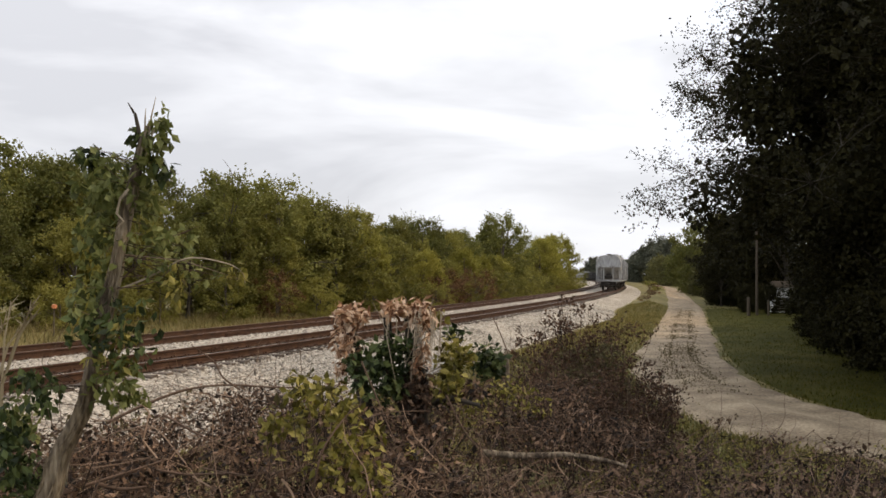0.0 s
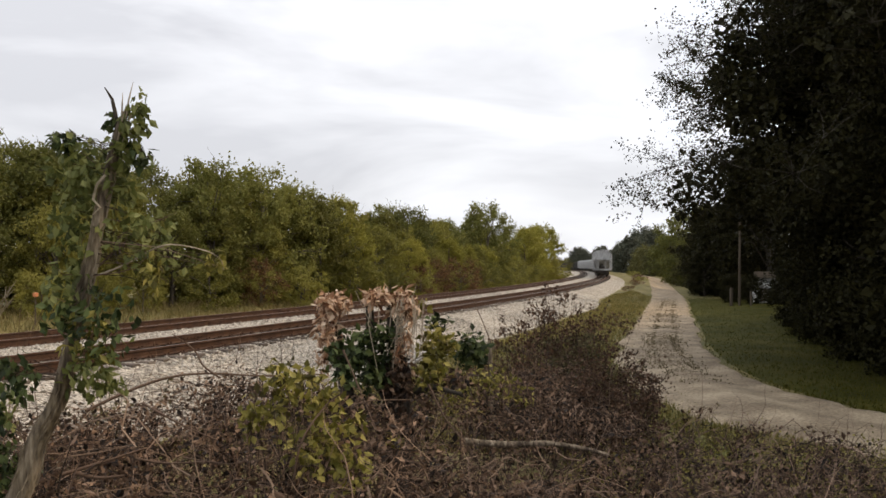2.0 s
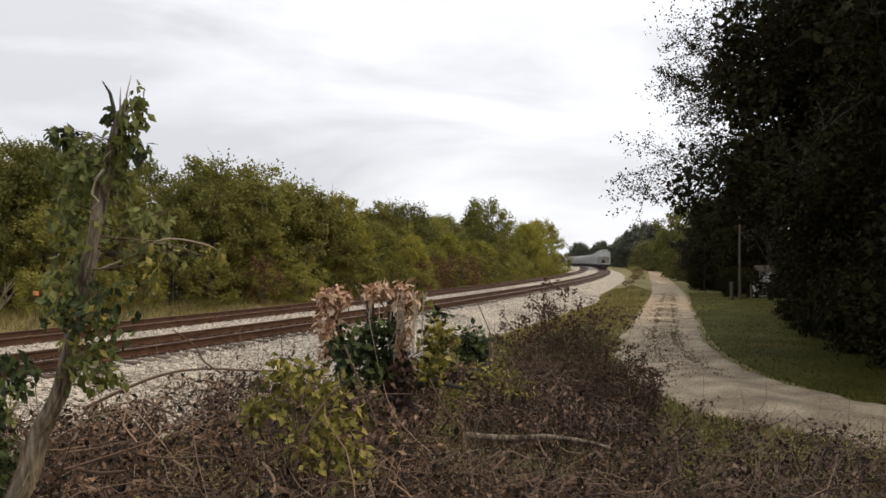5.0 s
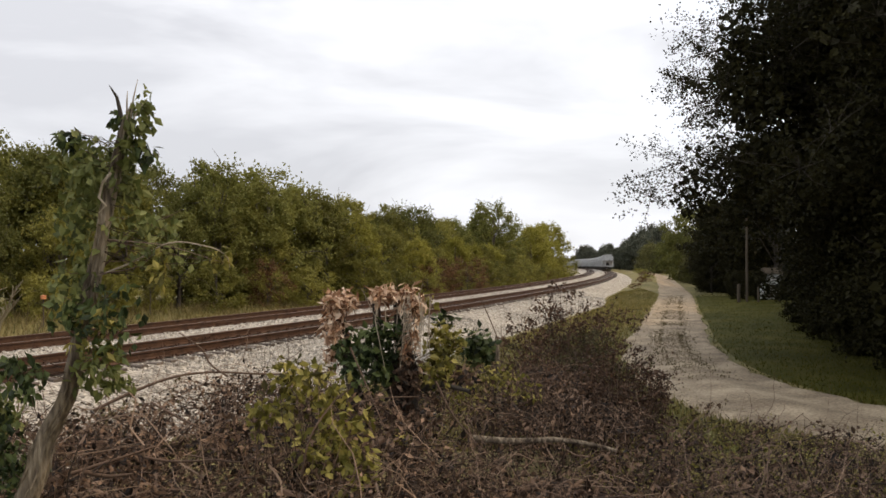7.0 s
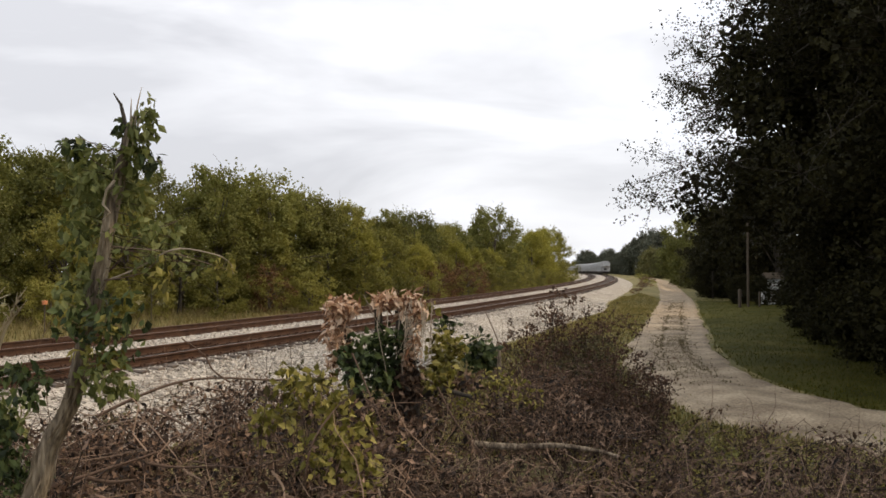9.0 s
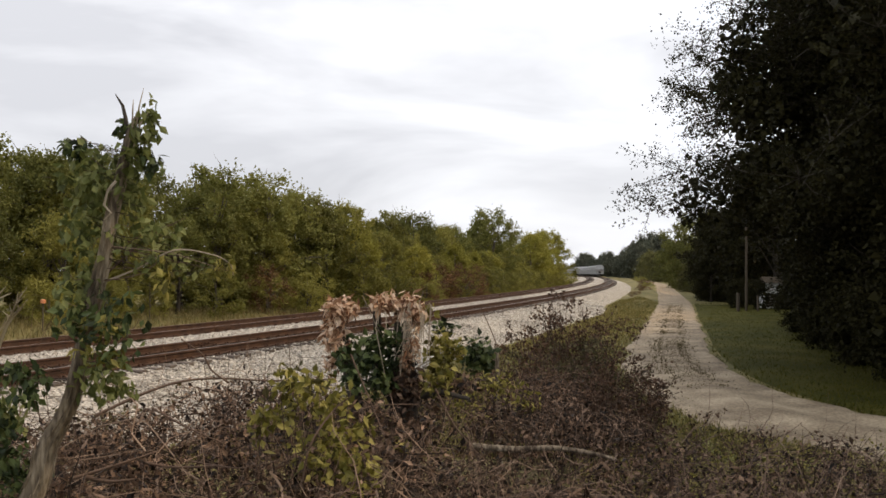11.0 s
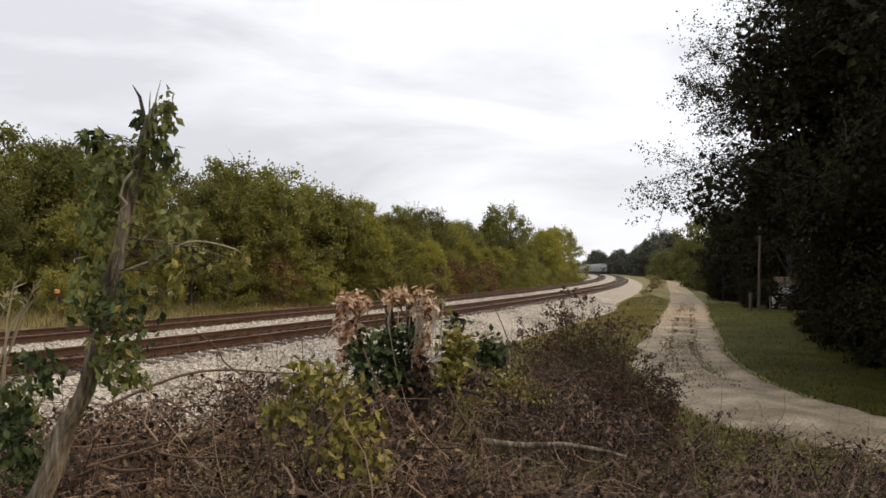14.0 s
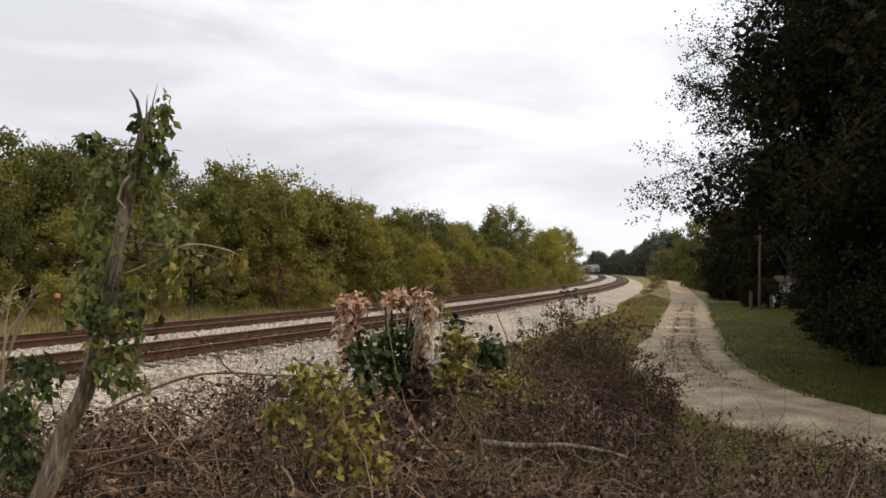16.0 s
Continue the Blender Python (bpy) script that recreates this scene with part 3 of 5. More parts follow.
# those right of the view, y under 17, are unseen and added for shade
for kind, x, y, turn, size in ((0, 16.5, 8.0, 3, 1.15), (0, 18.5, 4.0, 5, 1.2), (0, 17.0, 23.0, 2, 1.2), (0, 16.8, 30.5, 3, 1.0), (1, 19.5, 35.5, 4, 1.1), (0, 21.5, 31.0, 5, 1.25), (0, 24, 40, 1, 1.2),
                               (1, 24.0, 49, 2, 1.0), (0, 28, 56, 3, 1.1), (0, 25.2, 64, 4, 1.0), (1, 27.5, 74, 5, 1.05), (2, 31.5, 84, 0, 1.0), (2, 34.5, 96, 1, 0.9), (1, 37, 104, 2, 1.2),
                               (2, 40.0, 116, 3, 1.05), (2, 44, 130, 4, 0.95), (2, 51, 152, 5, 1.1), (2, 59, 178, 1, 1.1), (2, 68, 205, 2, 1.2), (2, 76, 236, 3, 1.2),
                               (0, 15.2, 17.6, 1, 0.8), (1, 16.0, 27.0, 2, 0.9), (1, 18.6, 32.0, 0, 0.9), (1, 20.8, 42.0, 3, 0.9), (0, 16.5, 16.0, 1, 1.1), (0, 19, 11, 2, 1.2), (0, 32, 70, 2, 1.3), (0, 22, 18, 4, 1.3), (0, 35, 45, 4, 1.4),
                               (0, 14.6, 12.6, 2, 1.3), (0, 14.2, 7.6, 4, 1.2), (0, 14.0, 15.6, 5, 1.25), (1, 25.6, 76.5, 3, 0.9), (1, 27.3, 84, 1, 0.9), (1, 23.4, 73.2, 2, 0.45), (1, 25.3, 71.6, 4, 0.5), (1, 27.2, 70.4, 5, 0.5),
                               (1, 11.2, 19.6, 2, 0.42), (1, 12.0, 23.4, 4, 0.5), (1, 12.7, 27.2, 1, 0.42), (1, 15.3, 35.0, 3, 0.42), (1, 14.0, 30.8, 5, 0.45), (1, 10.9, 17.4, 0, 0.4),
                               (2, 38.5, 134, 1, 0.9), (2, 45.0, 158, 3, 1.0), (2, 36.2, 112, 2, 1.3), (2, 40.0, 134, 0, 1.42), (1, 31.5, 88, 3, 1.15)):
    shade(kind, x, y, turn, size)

# far wood across the bend
far_rng = random.Random(5)
# lifted and greyed: the distance haze is put into the leaf colour
FAR = leaves("leaf_far", (0.05, 0.058, 0.04), (0.085, 0.095, 0.065), (0.125, 0.13, 0.09), 0.1, 0.1)
FAR_TREE = tree("distant_tree", "distant grey-green tree across the bend", 13.0, 5.0, 51, FAR, 3200, 0.72, 0.04, 60, BARK_DARK, ragged=0.9, limbs=4)
FAR_TREE["group"] = "distant wood"
first = True
for k in range(64):
    t = k / 63
    y = 300 + 330 * (1 - t) + far_rng.uniform(-15, 25)
    x = y * (0.05 + 0.235 * t) + far_rng.uniform(-4, 4)
    if x - line_x(y) < 9 and y < 520:
        x = line_x(y) + far_rng.uniform(10, 16)
    s = far_rng.uniform(0.75, 1.15) * (0.85 + 0.32 * (t > 0.75) * (t < 0.93))
    if first:
        put(FAR_TREE, x, y, 0, s)
        first = False
    else:
        again(FAR_TREE, x, y, far_rng.uniform(0, 6), s)

# ---- train ----
PAINT_GREY = material("weathered_grey_paint", [(0.34, (0.17, 0.165, 0.16)), (0.5, (0.36, 0.365, 0.37)), (0.68, (0.56, 0.57, 0.57))], scale=0.9, fine=6, rough=0.6, bump=0.1, stretch=(1, 1, 0.3))
PAINT_BLACK = material("weathered_black_paint", [(0.3, (0.018, 0.018, 0.02)), (0.7, (0.06, 0.056, 0.055))], scale=0.8, fine=9, rough=0.6, bump=0.1)
IRON = material("dark_running_gear", [(0.3, (0.015, 0.013, 0.012)), (0.7, (0.05, 0.042, 0.036))], scale=3, fine=20, rough=0.7, bump=0.2)


def bogie(car, y):
    for side in (-1, 1):
        bm = bmesh.new()
        box(bm, side * 1.0 - 0.07, side * 1.0 + 0.07, y - 1.1, y + 1.1, 0.42, 0.62, 0.03)
        box(bm, side * 1.0 - 0.06, side * 1.0 + 0.06, y - 0.35, y + 0.35, 0.28, 0.8, 0.03)
        part("bogie_frame", bm, IRON, car)
    for a in (-0.87, 0.87):
        bm = bmesh.new()
        for s in (-0.755, 0.755):
            rod(bm, (s - 0.065, 0, 0), (s + 0.065, 0, 0), 0.455, 18)
        rod(bm, (-0.75, 0, 0), (0.75, 0, 0), 0.08, 8)
        part("wheelset", bm, IRON, car).location = (0, y + a, 0.46)


def hopper_car():
    """Covered hopper; its middle is the origin on the rail, y along the car."""
    car = tagged(new("hopper_car"), "grey covered hopper wagon with curved sides and end ladder", "railway wagon", "wagons of the train")
    L, W = 7.6, 1.55
    # body: curved sides, sloped ends
    sec = [(0.55, 1.15), (1.2, 1.55), (1.46, 2.1), (1.55, 2.8), (1.52, 3.4), (1.38, 3.95), (1.0, 4.28), (0.45, 4.38)]
    sec = sec + [(-x, z) for x, z in reversed(sec)]
    v, f, k = [], [], len(sec)
    stations = [(-L, 2.9), (-L + 0.05, 2.75), (-L + 1.9, 1.1), (0, 1.1), (L - 1.9, 1.1), (L - 0.05, 2.75), (L, 2.9)]
    for y, zmin in stations:
        for x, z in sec:
            v.append((x, y, max(z, zmin)))
    for j in range(len(stations) - 1):
        for i in range(k):
            q = (i + 1) % k
            f.append((j * k + i, j * k + q, (j + 1) * k + q, (j + 1) * k + i))
    f += [tuple(range(k - 1, -1, -1)), tuple((len(stations) - 1) * k + i for i in range(k))]
    link("body", v, f, PAINT_GREY, car)
    for s in (-1, 1):
        bm = bmesh.new()
        box(bm, s * 1.42 - 0.08, s * 1.42 + 0.08, -L - 0.9, L + 0.9, 1.12, 1.32, 0.02)
        part("side_sill", bm, PAINT_GREY, car)
    for e in (-1, 1):
        bm = bmesh.new()
        box(bm, -1.5, 1.5, e * (L + 0.85) - 0.1, e * (L + 0.85) + 0.1, 1.12, 1.34, 0.03)
        box(bm, -1.45, 1.45, e * (L + 0.45) - 0.5, e * (L + 0.45) + 0.5, 1.3, 1.36)
        part("end_platform", bm, PAINT_GREY, car)
        for x in (-1.42, -0.55, 0.55, 1.42):
            bm = bmesh.new()
            box(bm, x - 0.07, x + 0.07, e * (L + 0.45) - 0.07, e * (L + 0.45) + 0.07, 1.3, 3.0 if abs(x) > 1 else 2.95)
            part("end_post", bm, PAINT_GREY, car)
        bm = bmesh.new()
        box(bm, -1.5, 1.5, e * (L + 0.3) - 0.3, e * (L + 0.3) + 0.3, 2.85, 3.05, 0.02)
        part("end_beam", bm, PAINT_GREY, car)
        # dark gear added to deepen the end recess, in place of its shade
        bm = bmesh.new()
        box(bm, -0.3, 0.3, e * (L - 0.3) - 0.2, e * (L - 0.3) + 0.2, 1.5, 2.1, 0.05)
        rod(bm, (-0.45, e * (L + 0.2), 1.7), (0.45, e * (L + 0.2), 1.7), 0.2, 10)
        part("brake_gear", bm, IRON, car)
        bm = bmesh.new()
        box(bm, -0.9, 0.9, e * (L + 0.55) - 0.15, e * (L + 0.55) + 0.15, 0.62, 1.12, 0.04)
        part("underframe", bm, IRON, car)
        bm = bmesh.new()
        for x in (-1.3, -0.85):
            rod(bm, (x, e * (L + 0.62), 1.2), (x, e * (L + 0.62), 4.3), 0.035, 6)
        for z in np.arange(1.4, 4.3, 0.32):
            rod(bm, (-1.3, e * (L + 0.62), z), (-0.85, e * (L + 0.62), z), 0.025, 6)
        part("ladder", bm, PAINT_GREY, car)
        bm = bmesh.new()
        box(bm, -0.16, 0.16, e * (L + 1.3) - 0.35, e * (L + 1.3) + 0.35, 0.72, 1.0, 0.04)
        part("coupler", bm, IRON, car)
        bogie(car, e * 5.9)
    for y in (-4.0, 0.0, 4.0):
        bm = bmesh.new()
        bmesh.ops.create_cone(bm, cap_ends=True, segments=4, radius1=0.35, radius2=1.55, depth=1.0, matrix=Matrix.Translation((0, y, 0.95)) @ Matrix.Rotation(math.pi / 4, 4, "Z"))
        part("discharge_hopper", bm, PAINT_GREY, car)
    for s in (-1, 1):
        for y in np.arange(-6.0, 6.1, 2.0):
            bm = bmesh.new()
            box(bm, s * 1.56 - 0.05, s * 1.56 + 0.05, y - 0.06, y + 0.06, 1.25, 3.9)
            part("side_rib", bm, PAINT_GREY, car)
    bm = bmesh.new()
    box(bm, -0.3, 0.3, -L - 0.2, L + 0.2, 4.5, 4.54)
    for y in np.arange(-L, L + 0.1, 2.53):
        box(bm, -0.04, 0.04, y - 0.04, y + 0.04, 4.3, 4.5)
    part("running_board", bm, PAINT_GREY, car)
    for y in np.arange(-6, 6.1, 3.0):
        bm = bmesh.new()
        rod(bm, (0.75, y, 4.3), (0.75, y, 4.5), 0.35, 12)
        part("roof_hatch", bm, PAINT_GREY, car)
    return car


def gondola_car():
    car = tagged(new("gondola_car"), "black high-sided open wagon with ribbed sides", "railway wagon", "wagons of the train")
    L = 7.7
    bm = bmesh.new()
    for s in (-1, 1):
        box(bm, s * 1.5 - 0.05, s * 1.5 + 0.05, -L, L, 1.0, 3.7)
    for e in (-1, 1):
        box(bm, -1.45, 1.45, e * L - 0.05, e * L + 0.05, 1.0, 3.7)
    box(bm, -1.45, 1.45, -L, L, 0.95, 1.1)
    part("body", bm, PAINT_BLACK, car)
    for s in (-1, 1):
        bm = bmesh.new()
        box(bm, s * 1.56 - 0.08, s * 1.56 + 0.08, -L, L, 3.6, 3.78)
        part("top_chord", bm, PAINT_BLACK, car)
        for y in np.arange(-7, 7.1, 1.4):
            bm = bmesh.new()
            box(bm, s * 1.58 - 0.05, s * 1.58 + 0.05, y - 0.08, y + 0.08, 1.0, 3.6)
            part("side_rib", bm, PAINT_BLACK, car)
    for e in (-1, 1):
        bm = bmesh.new()
        box(bm, -0.16, 0.16, e * (L + 0.9) - 0.9, e * (L + 0.9) + 0.7, 0.72, 1.0, 0.04)
        part("coupler", bm, IRON, car)
        bogie(car, e * 5.9)
    return car


SPACING = 18.4
cars = [hopper_car()]
black = gondola_car()
for k in range(1, 26):
    if 15 <= k <= 18:
        cars.append(black if k == 15 else copy_thing(black, Matrix.Identity(4)))
    else:
        cars.append(copy_thing(cars[0], Matrix.Identity(4)))


# ---- brush, vines and weeds in front of the camera ----
TWIG = material("dead_twig", [(0.1, (0.022, 0.014, 0.009)), (0.5, (0.076, 0.045, 0.030)), (0.95, (0.31, 0.215, 0.155))], scale=3, fine=50, bump=0.2, island=0.85)
PALE = material("pale_barkless_wood", [(0.3, (0.20, 0.155, 0.11)), (0.7, (0.44, 0.37, 0.28))], scale=5, fine=60, bump=0.5, stretch=(1, 1, 0.3))
SNAG_BARK = material("grey_brown_bark", [(0.38, (0.055, 0.04, 0.028)), (0.5, (0.20, 0.158, 0.112)), (0.63, (0.42, 0.35, 0.26))], scale=9, fine=55, bump=1.0, stretch=(1, 1, 0.2))
DEAD = leaves("dead_leaf_brown", (0.010, 0.0055, 0.0032), (0.055, 0.030, 0.0175), (0.32, 0.205, 0.135), 0.15, 1.5, 0.25, 0.86, 0.7)
TAN = leaves("dead_leaf_tan", (0.14, 0.062, 0.03), (0.50, 0.30, 0.18), (0.88, 0.70, 0.53), 0.3, 4.0, 0.25, 0.75, 0.6)
IVY = leaves("vine_leaf_deep_green", (0.013, 0.021, 0.007), (0.038, 0.058, 0.017), (0.16, 0.20, 0.07), 0.2, 3.0, 0.25, 0.78)
MID = leaves("vine_leaf_green", (0.05, 0.06, 0.018), (0.14, 0.16, 0.046), (0.34, 0.35, 0.14), 0.35, 3.0)
YEL = leaves("vine_leaf_yellowing", (0.06, 0.05, 0.012), (0.19, 0.175, 0.032), (0.42, 0.36, 0.11), 0.35, 5.0, 0.22, 0.8, 0.65)
STRAW = material("dry_straw", [(0.2, (0.22, 0.17, 0.10)), (0.8, (0.48, 0.40, 0.27))], scale=3, fine=30, bump=0, island=0.6)
GRASS = leaves("grass_blade", (0.08, 0.074, 0.016), (0.18, 0.155, 0.045), (0.34, 0.27, 0.10), 0.3, 0.4, 0.25, 0.78)
# leaf litter with the brush's deep shade put into its colour
LITTER_SHADED = material("leaf_litter", [(0.3, (0.012, 0.0075, 0.005)), (0.55, (0.03, 0.02, 0.0135)), (0.8, (0.065, 0.044, 0.03))], scale=4, fine=35, bump=0.8)

HEAPS = [(-1.8, 5.0, 1.33), (-1.0, 4.2, 1.40), (-0.6, 5.5, 1.36), (-2.2, 6.6, 1.30), (-1.4, 7.0, 1.44), (0.1, 7.5, 1.46), (1.4, 9.5, 1.36), (2.4, 9.0, 0.82), (0.4, 6.4, 0.88),
         (2.5, 7.2, 0.98), (3.6, 7.0, 0.98), (1.2, 6.4, 0.82), (4.7, 7.4, 0.92), (-3.2, 6.5, 1.12), (3.4, 10.4, 0.55), (1.8, 11.5, 0.85)]


def brush_top(x, y):
    w = [1 / (0.05 + (x - a) ** 2 + (y - b) ** 2) ** 1.6 for a, b, c in HEAPS]
    return sum(k * c for k, (a, b, c) in zip(w, HEAPS)) / sum(w) + 0.26 * noise.noise((x * 1.5, y * 1.5, 1)) + 0.28 * noise.noise((x * 3.4, y * 3.4, 2)) + 0.07 * noise.noise((x * 9, y * 9, 3)) + 0.03


def in_brush(x, y):
    edge = 0.5 * noise.noise((x * 0.8, y * 0.8, 9))
    right = 5.2 + edge
    back = 7.2 + 0.9 * math.exp(-((x + 1) / 1.6) ** 2) + 2.6 * math.exp(-((x - 1.3) / 0.9) ** 2) + 0.6 * edge
    return 3.3 + 0.7 * edge < y < back and -4.3 + edge < x < right


def brush():
    rng = np.random.default_rng(8)
    # litter under it, coloured near black so that gaps look shaded
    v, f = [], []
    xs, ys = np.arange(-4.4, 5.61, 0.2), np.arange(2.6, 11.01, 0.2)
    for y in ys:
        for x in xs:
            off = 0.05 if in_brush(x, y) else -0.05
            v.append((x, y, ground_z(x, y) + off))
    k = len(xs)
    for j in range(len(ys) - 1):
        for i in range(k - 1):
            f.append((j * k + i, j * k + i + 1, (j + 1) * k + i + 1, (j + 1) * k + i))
    tagged(link("leaf_litter", v, f, LITTER_SHADED, smooth=True), "leaf litter darkened as shade under dead brush", "leaf litter", kind="structure")
    spots = []
    while len(spots) < 9000:
        x, y = rng.uniform(-4, 5.2), rng.uniform(3.3, 10.6)
        if in_brush(x, y):
            spots.append((x, y))
    twigs = Soup()
    for x, y in spots:
        top, low = brush_top(x, y), ground_z(x, y)
        z = low + (top + 0.08 - low) * rng.random() ** 0.3
        a, el = rng.uniform(0, 6.283), rng.normal() * 0.38
        n = 5
        step = rng.uniform(0.15, 0.8) / n
        r = rng.choice((0.0018, 0.0025, 0.0035, 0.006), p=(0.5, 0.33, 0.14, 0.03))
        pts = [np.array((x, y, z))]
        for _ in range(n - 1):
            a += rng.normal() * 0.55
            el += rng.normal() * 0.35 - 0.05
            q = pts[-1] + step * np.array((math.cos(a) * math.cos(el), math.sin(a) * math.cos(el), math.sin(el)))
            q[2] = max(q[2], low + 0.02)
            pts.append(q)
        twigs.tube(pts, [r, r, r * 0.9, r * 0.7, r * 0.3], 3)
    # long dry vines that arch over the heap
    for x, y in spots[:340]:
        top = brush_top(x, y)
        a, span, rise = rng.uniform(0, 6.283), rng.uniform(0.4, 1.3), rng.uniform(0.02, 0.2)
        pts = []
        for t in np.linspace(-0.5, 0.5, 9):
            px, py = x + span * t * math.cos(a) + 0.05 * rng.normal(), y + span * t * math.sin(a) + 0.05 * rng.normal()
            pts.append((px, py, max(brush_top(px, py) * 0.5 + top * 0.5 + rise * (1 - 4 * t * t) - 0.08, ground_z(px, py) + 0.02)))
        r = rng.choice((0.0022, 0.0032, 0.005), p=(0.55, 0.35, 0.10))
        twigs.tube(pts, [r * (1 - 0.07 * i) for i in range(9)], 4)
    tagged(twigs.done("dead_brush", TWIG), "tangle of dead grey-brown vines and twigs on the ground", "brush", kind="stuff")
    p = []
    while len(p) < 44000:
        x, y = rng.uniform(-4, 5.2), rng.uniform(3.3, 10.6)
        if in_brush(x, y) and noise.noise((x * 2.6, y * 2.6, 4)) + 0.6 * noise.noise((x * 7, y * 7, 6)) > 0.0 + 0.13 * rng.normal():
            top, low = brush_top(x, y), ground_z(x, y)
            p.append((x, y, top - abs(rng.normal()) * 0.2 + 0.03 * rng.normal()))
    s = Soup()
    s.leafs(np.array(p), 0.042, 0.022, rng, droop=0.6)
    big = np.array(p[:9000])
    s.leafs(big + rng.normal(size=big.shape) * 0.03, 0.075, 0.036, rng, droop=1.0)
    tagged(s.done("dead_leaves", DEAD), "withered brown leaves caught in dead brush", "dead leaves", kind="stuff")
    # green and yellowing weeds that grow through it towards the lane
    p = []
    while len(p) < 15000:
        x, y = rng.uniform(1.6, 6.2), rng.uniform(6.0, 11.2)
        if y < 12.2 - 0.42 * (x - 1.6) and y > 7.0 + 0.5 * noise.noise((x, y, 2)) and noise.noise((x * 1.6, y * 1.6, 7)) > -0.12 + 0.2 * rng.normal():
            p.append((x, y, max(ground_z(x, y), 0.0) + abs(rng.normal()) * 0.16 + 0.02 + 0.3 * in_brush(x, y) * rng.random()))
    s = Soup()
    s.leafs(np.array(p), 0.055, 0.03, rng, up=0.6)
    tagged(s.done("roadside_weeds", YEL), "pale yellow-green weeds at the lane's edge", "weeds", kind="stuff")


brush()


def cluster(s, rng, c, r, n, leaf, width=0.65, droop=0.8, up=0.2):
    d = rng.normal(size=(n, 3))
    d /= np.linalg.norm(d, axis=1)[:, None]
    p = np.array(c) + d * rng.random(n)[:, None] ** 0.5 * np.array(r)
    s.leafs(p, leaf, leaf * width, rng, droop=droop, up=up)


def stems(s, rng, base, targets, r=0.004, sides=4):
    for c in targets:
        a, b = np.array(base), np.array(c)
        m1 = a * 0.65 + b * 0.35 + rng.normal(size=3) * 0.05
        m2 = a * 0.3 + b * 0.7 + rng.normal(size=3) * 0.05
        s.tube([a, m1, m2, b], [r, r * 0.8, r * 0.6, r * 0.3], sides)


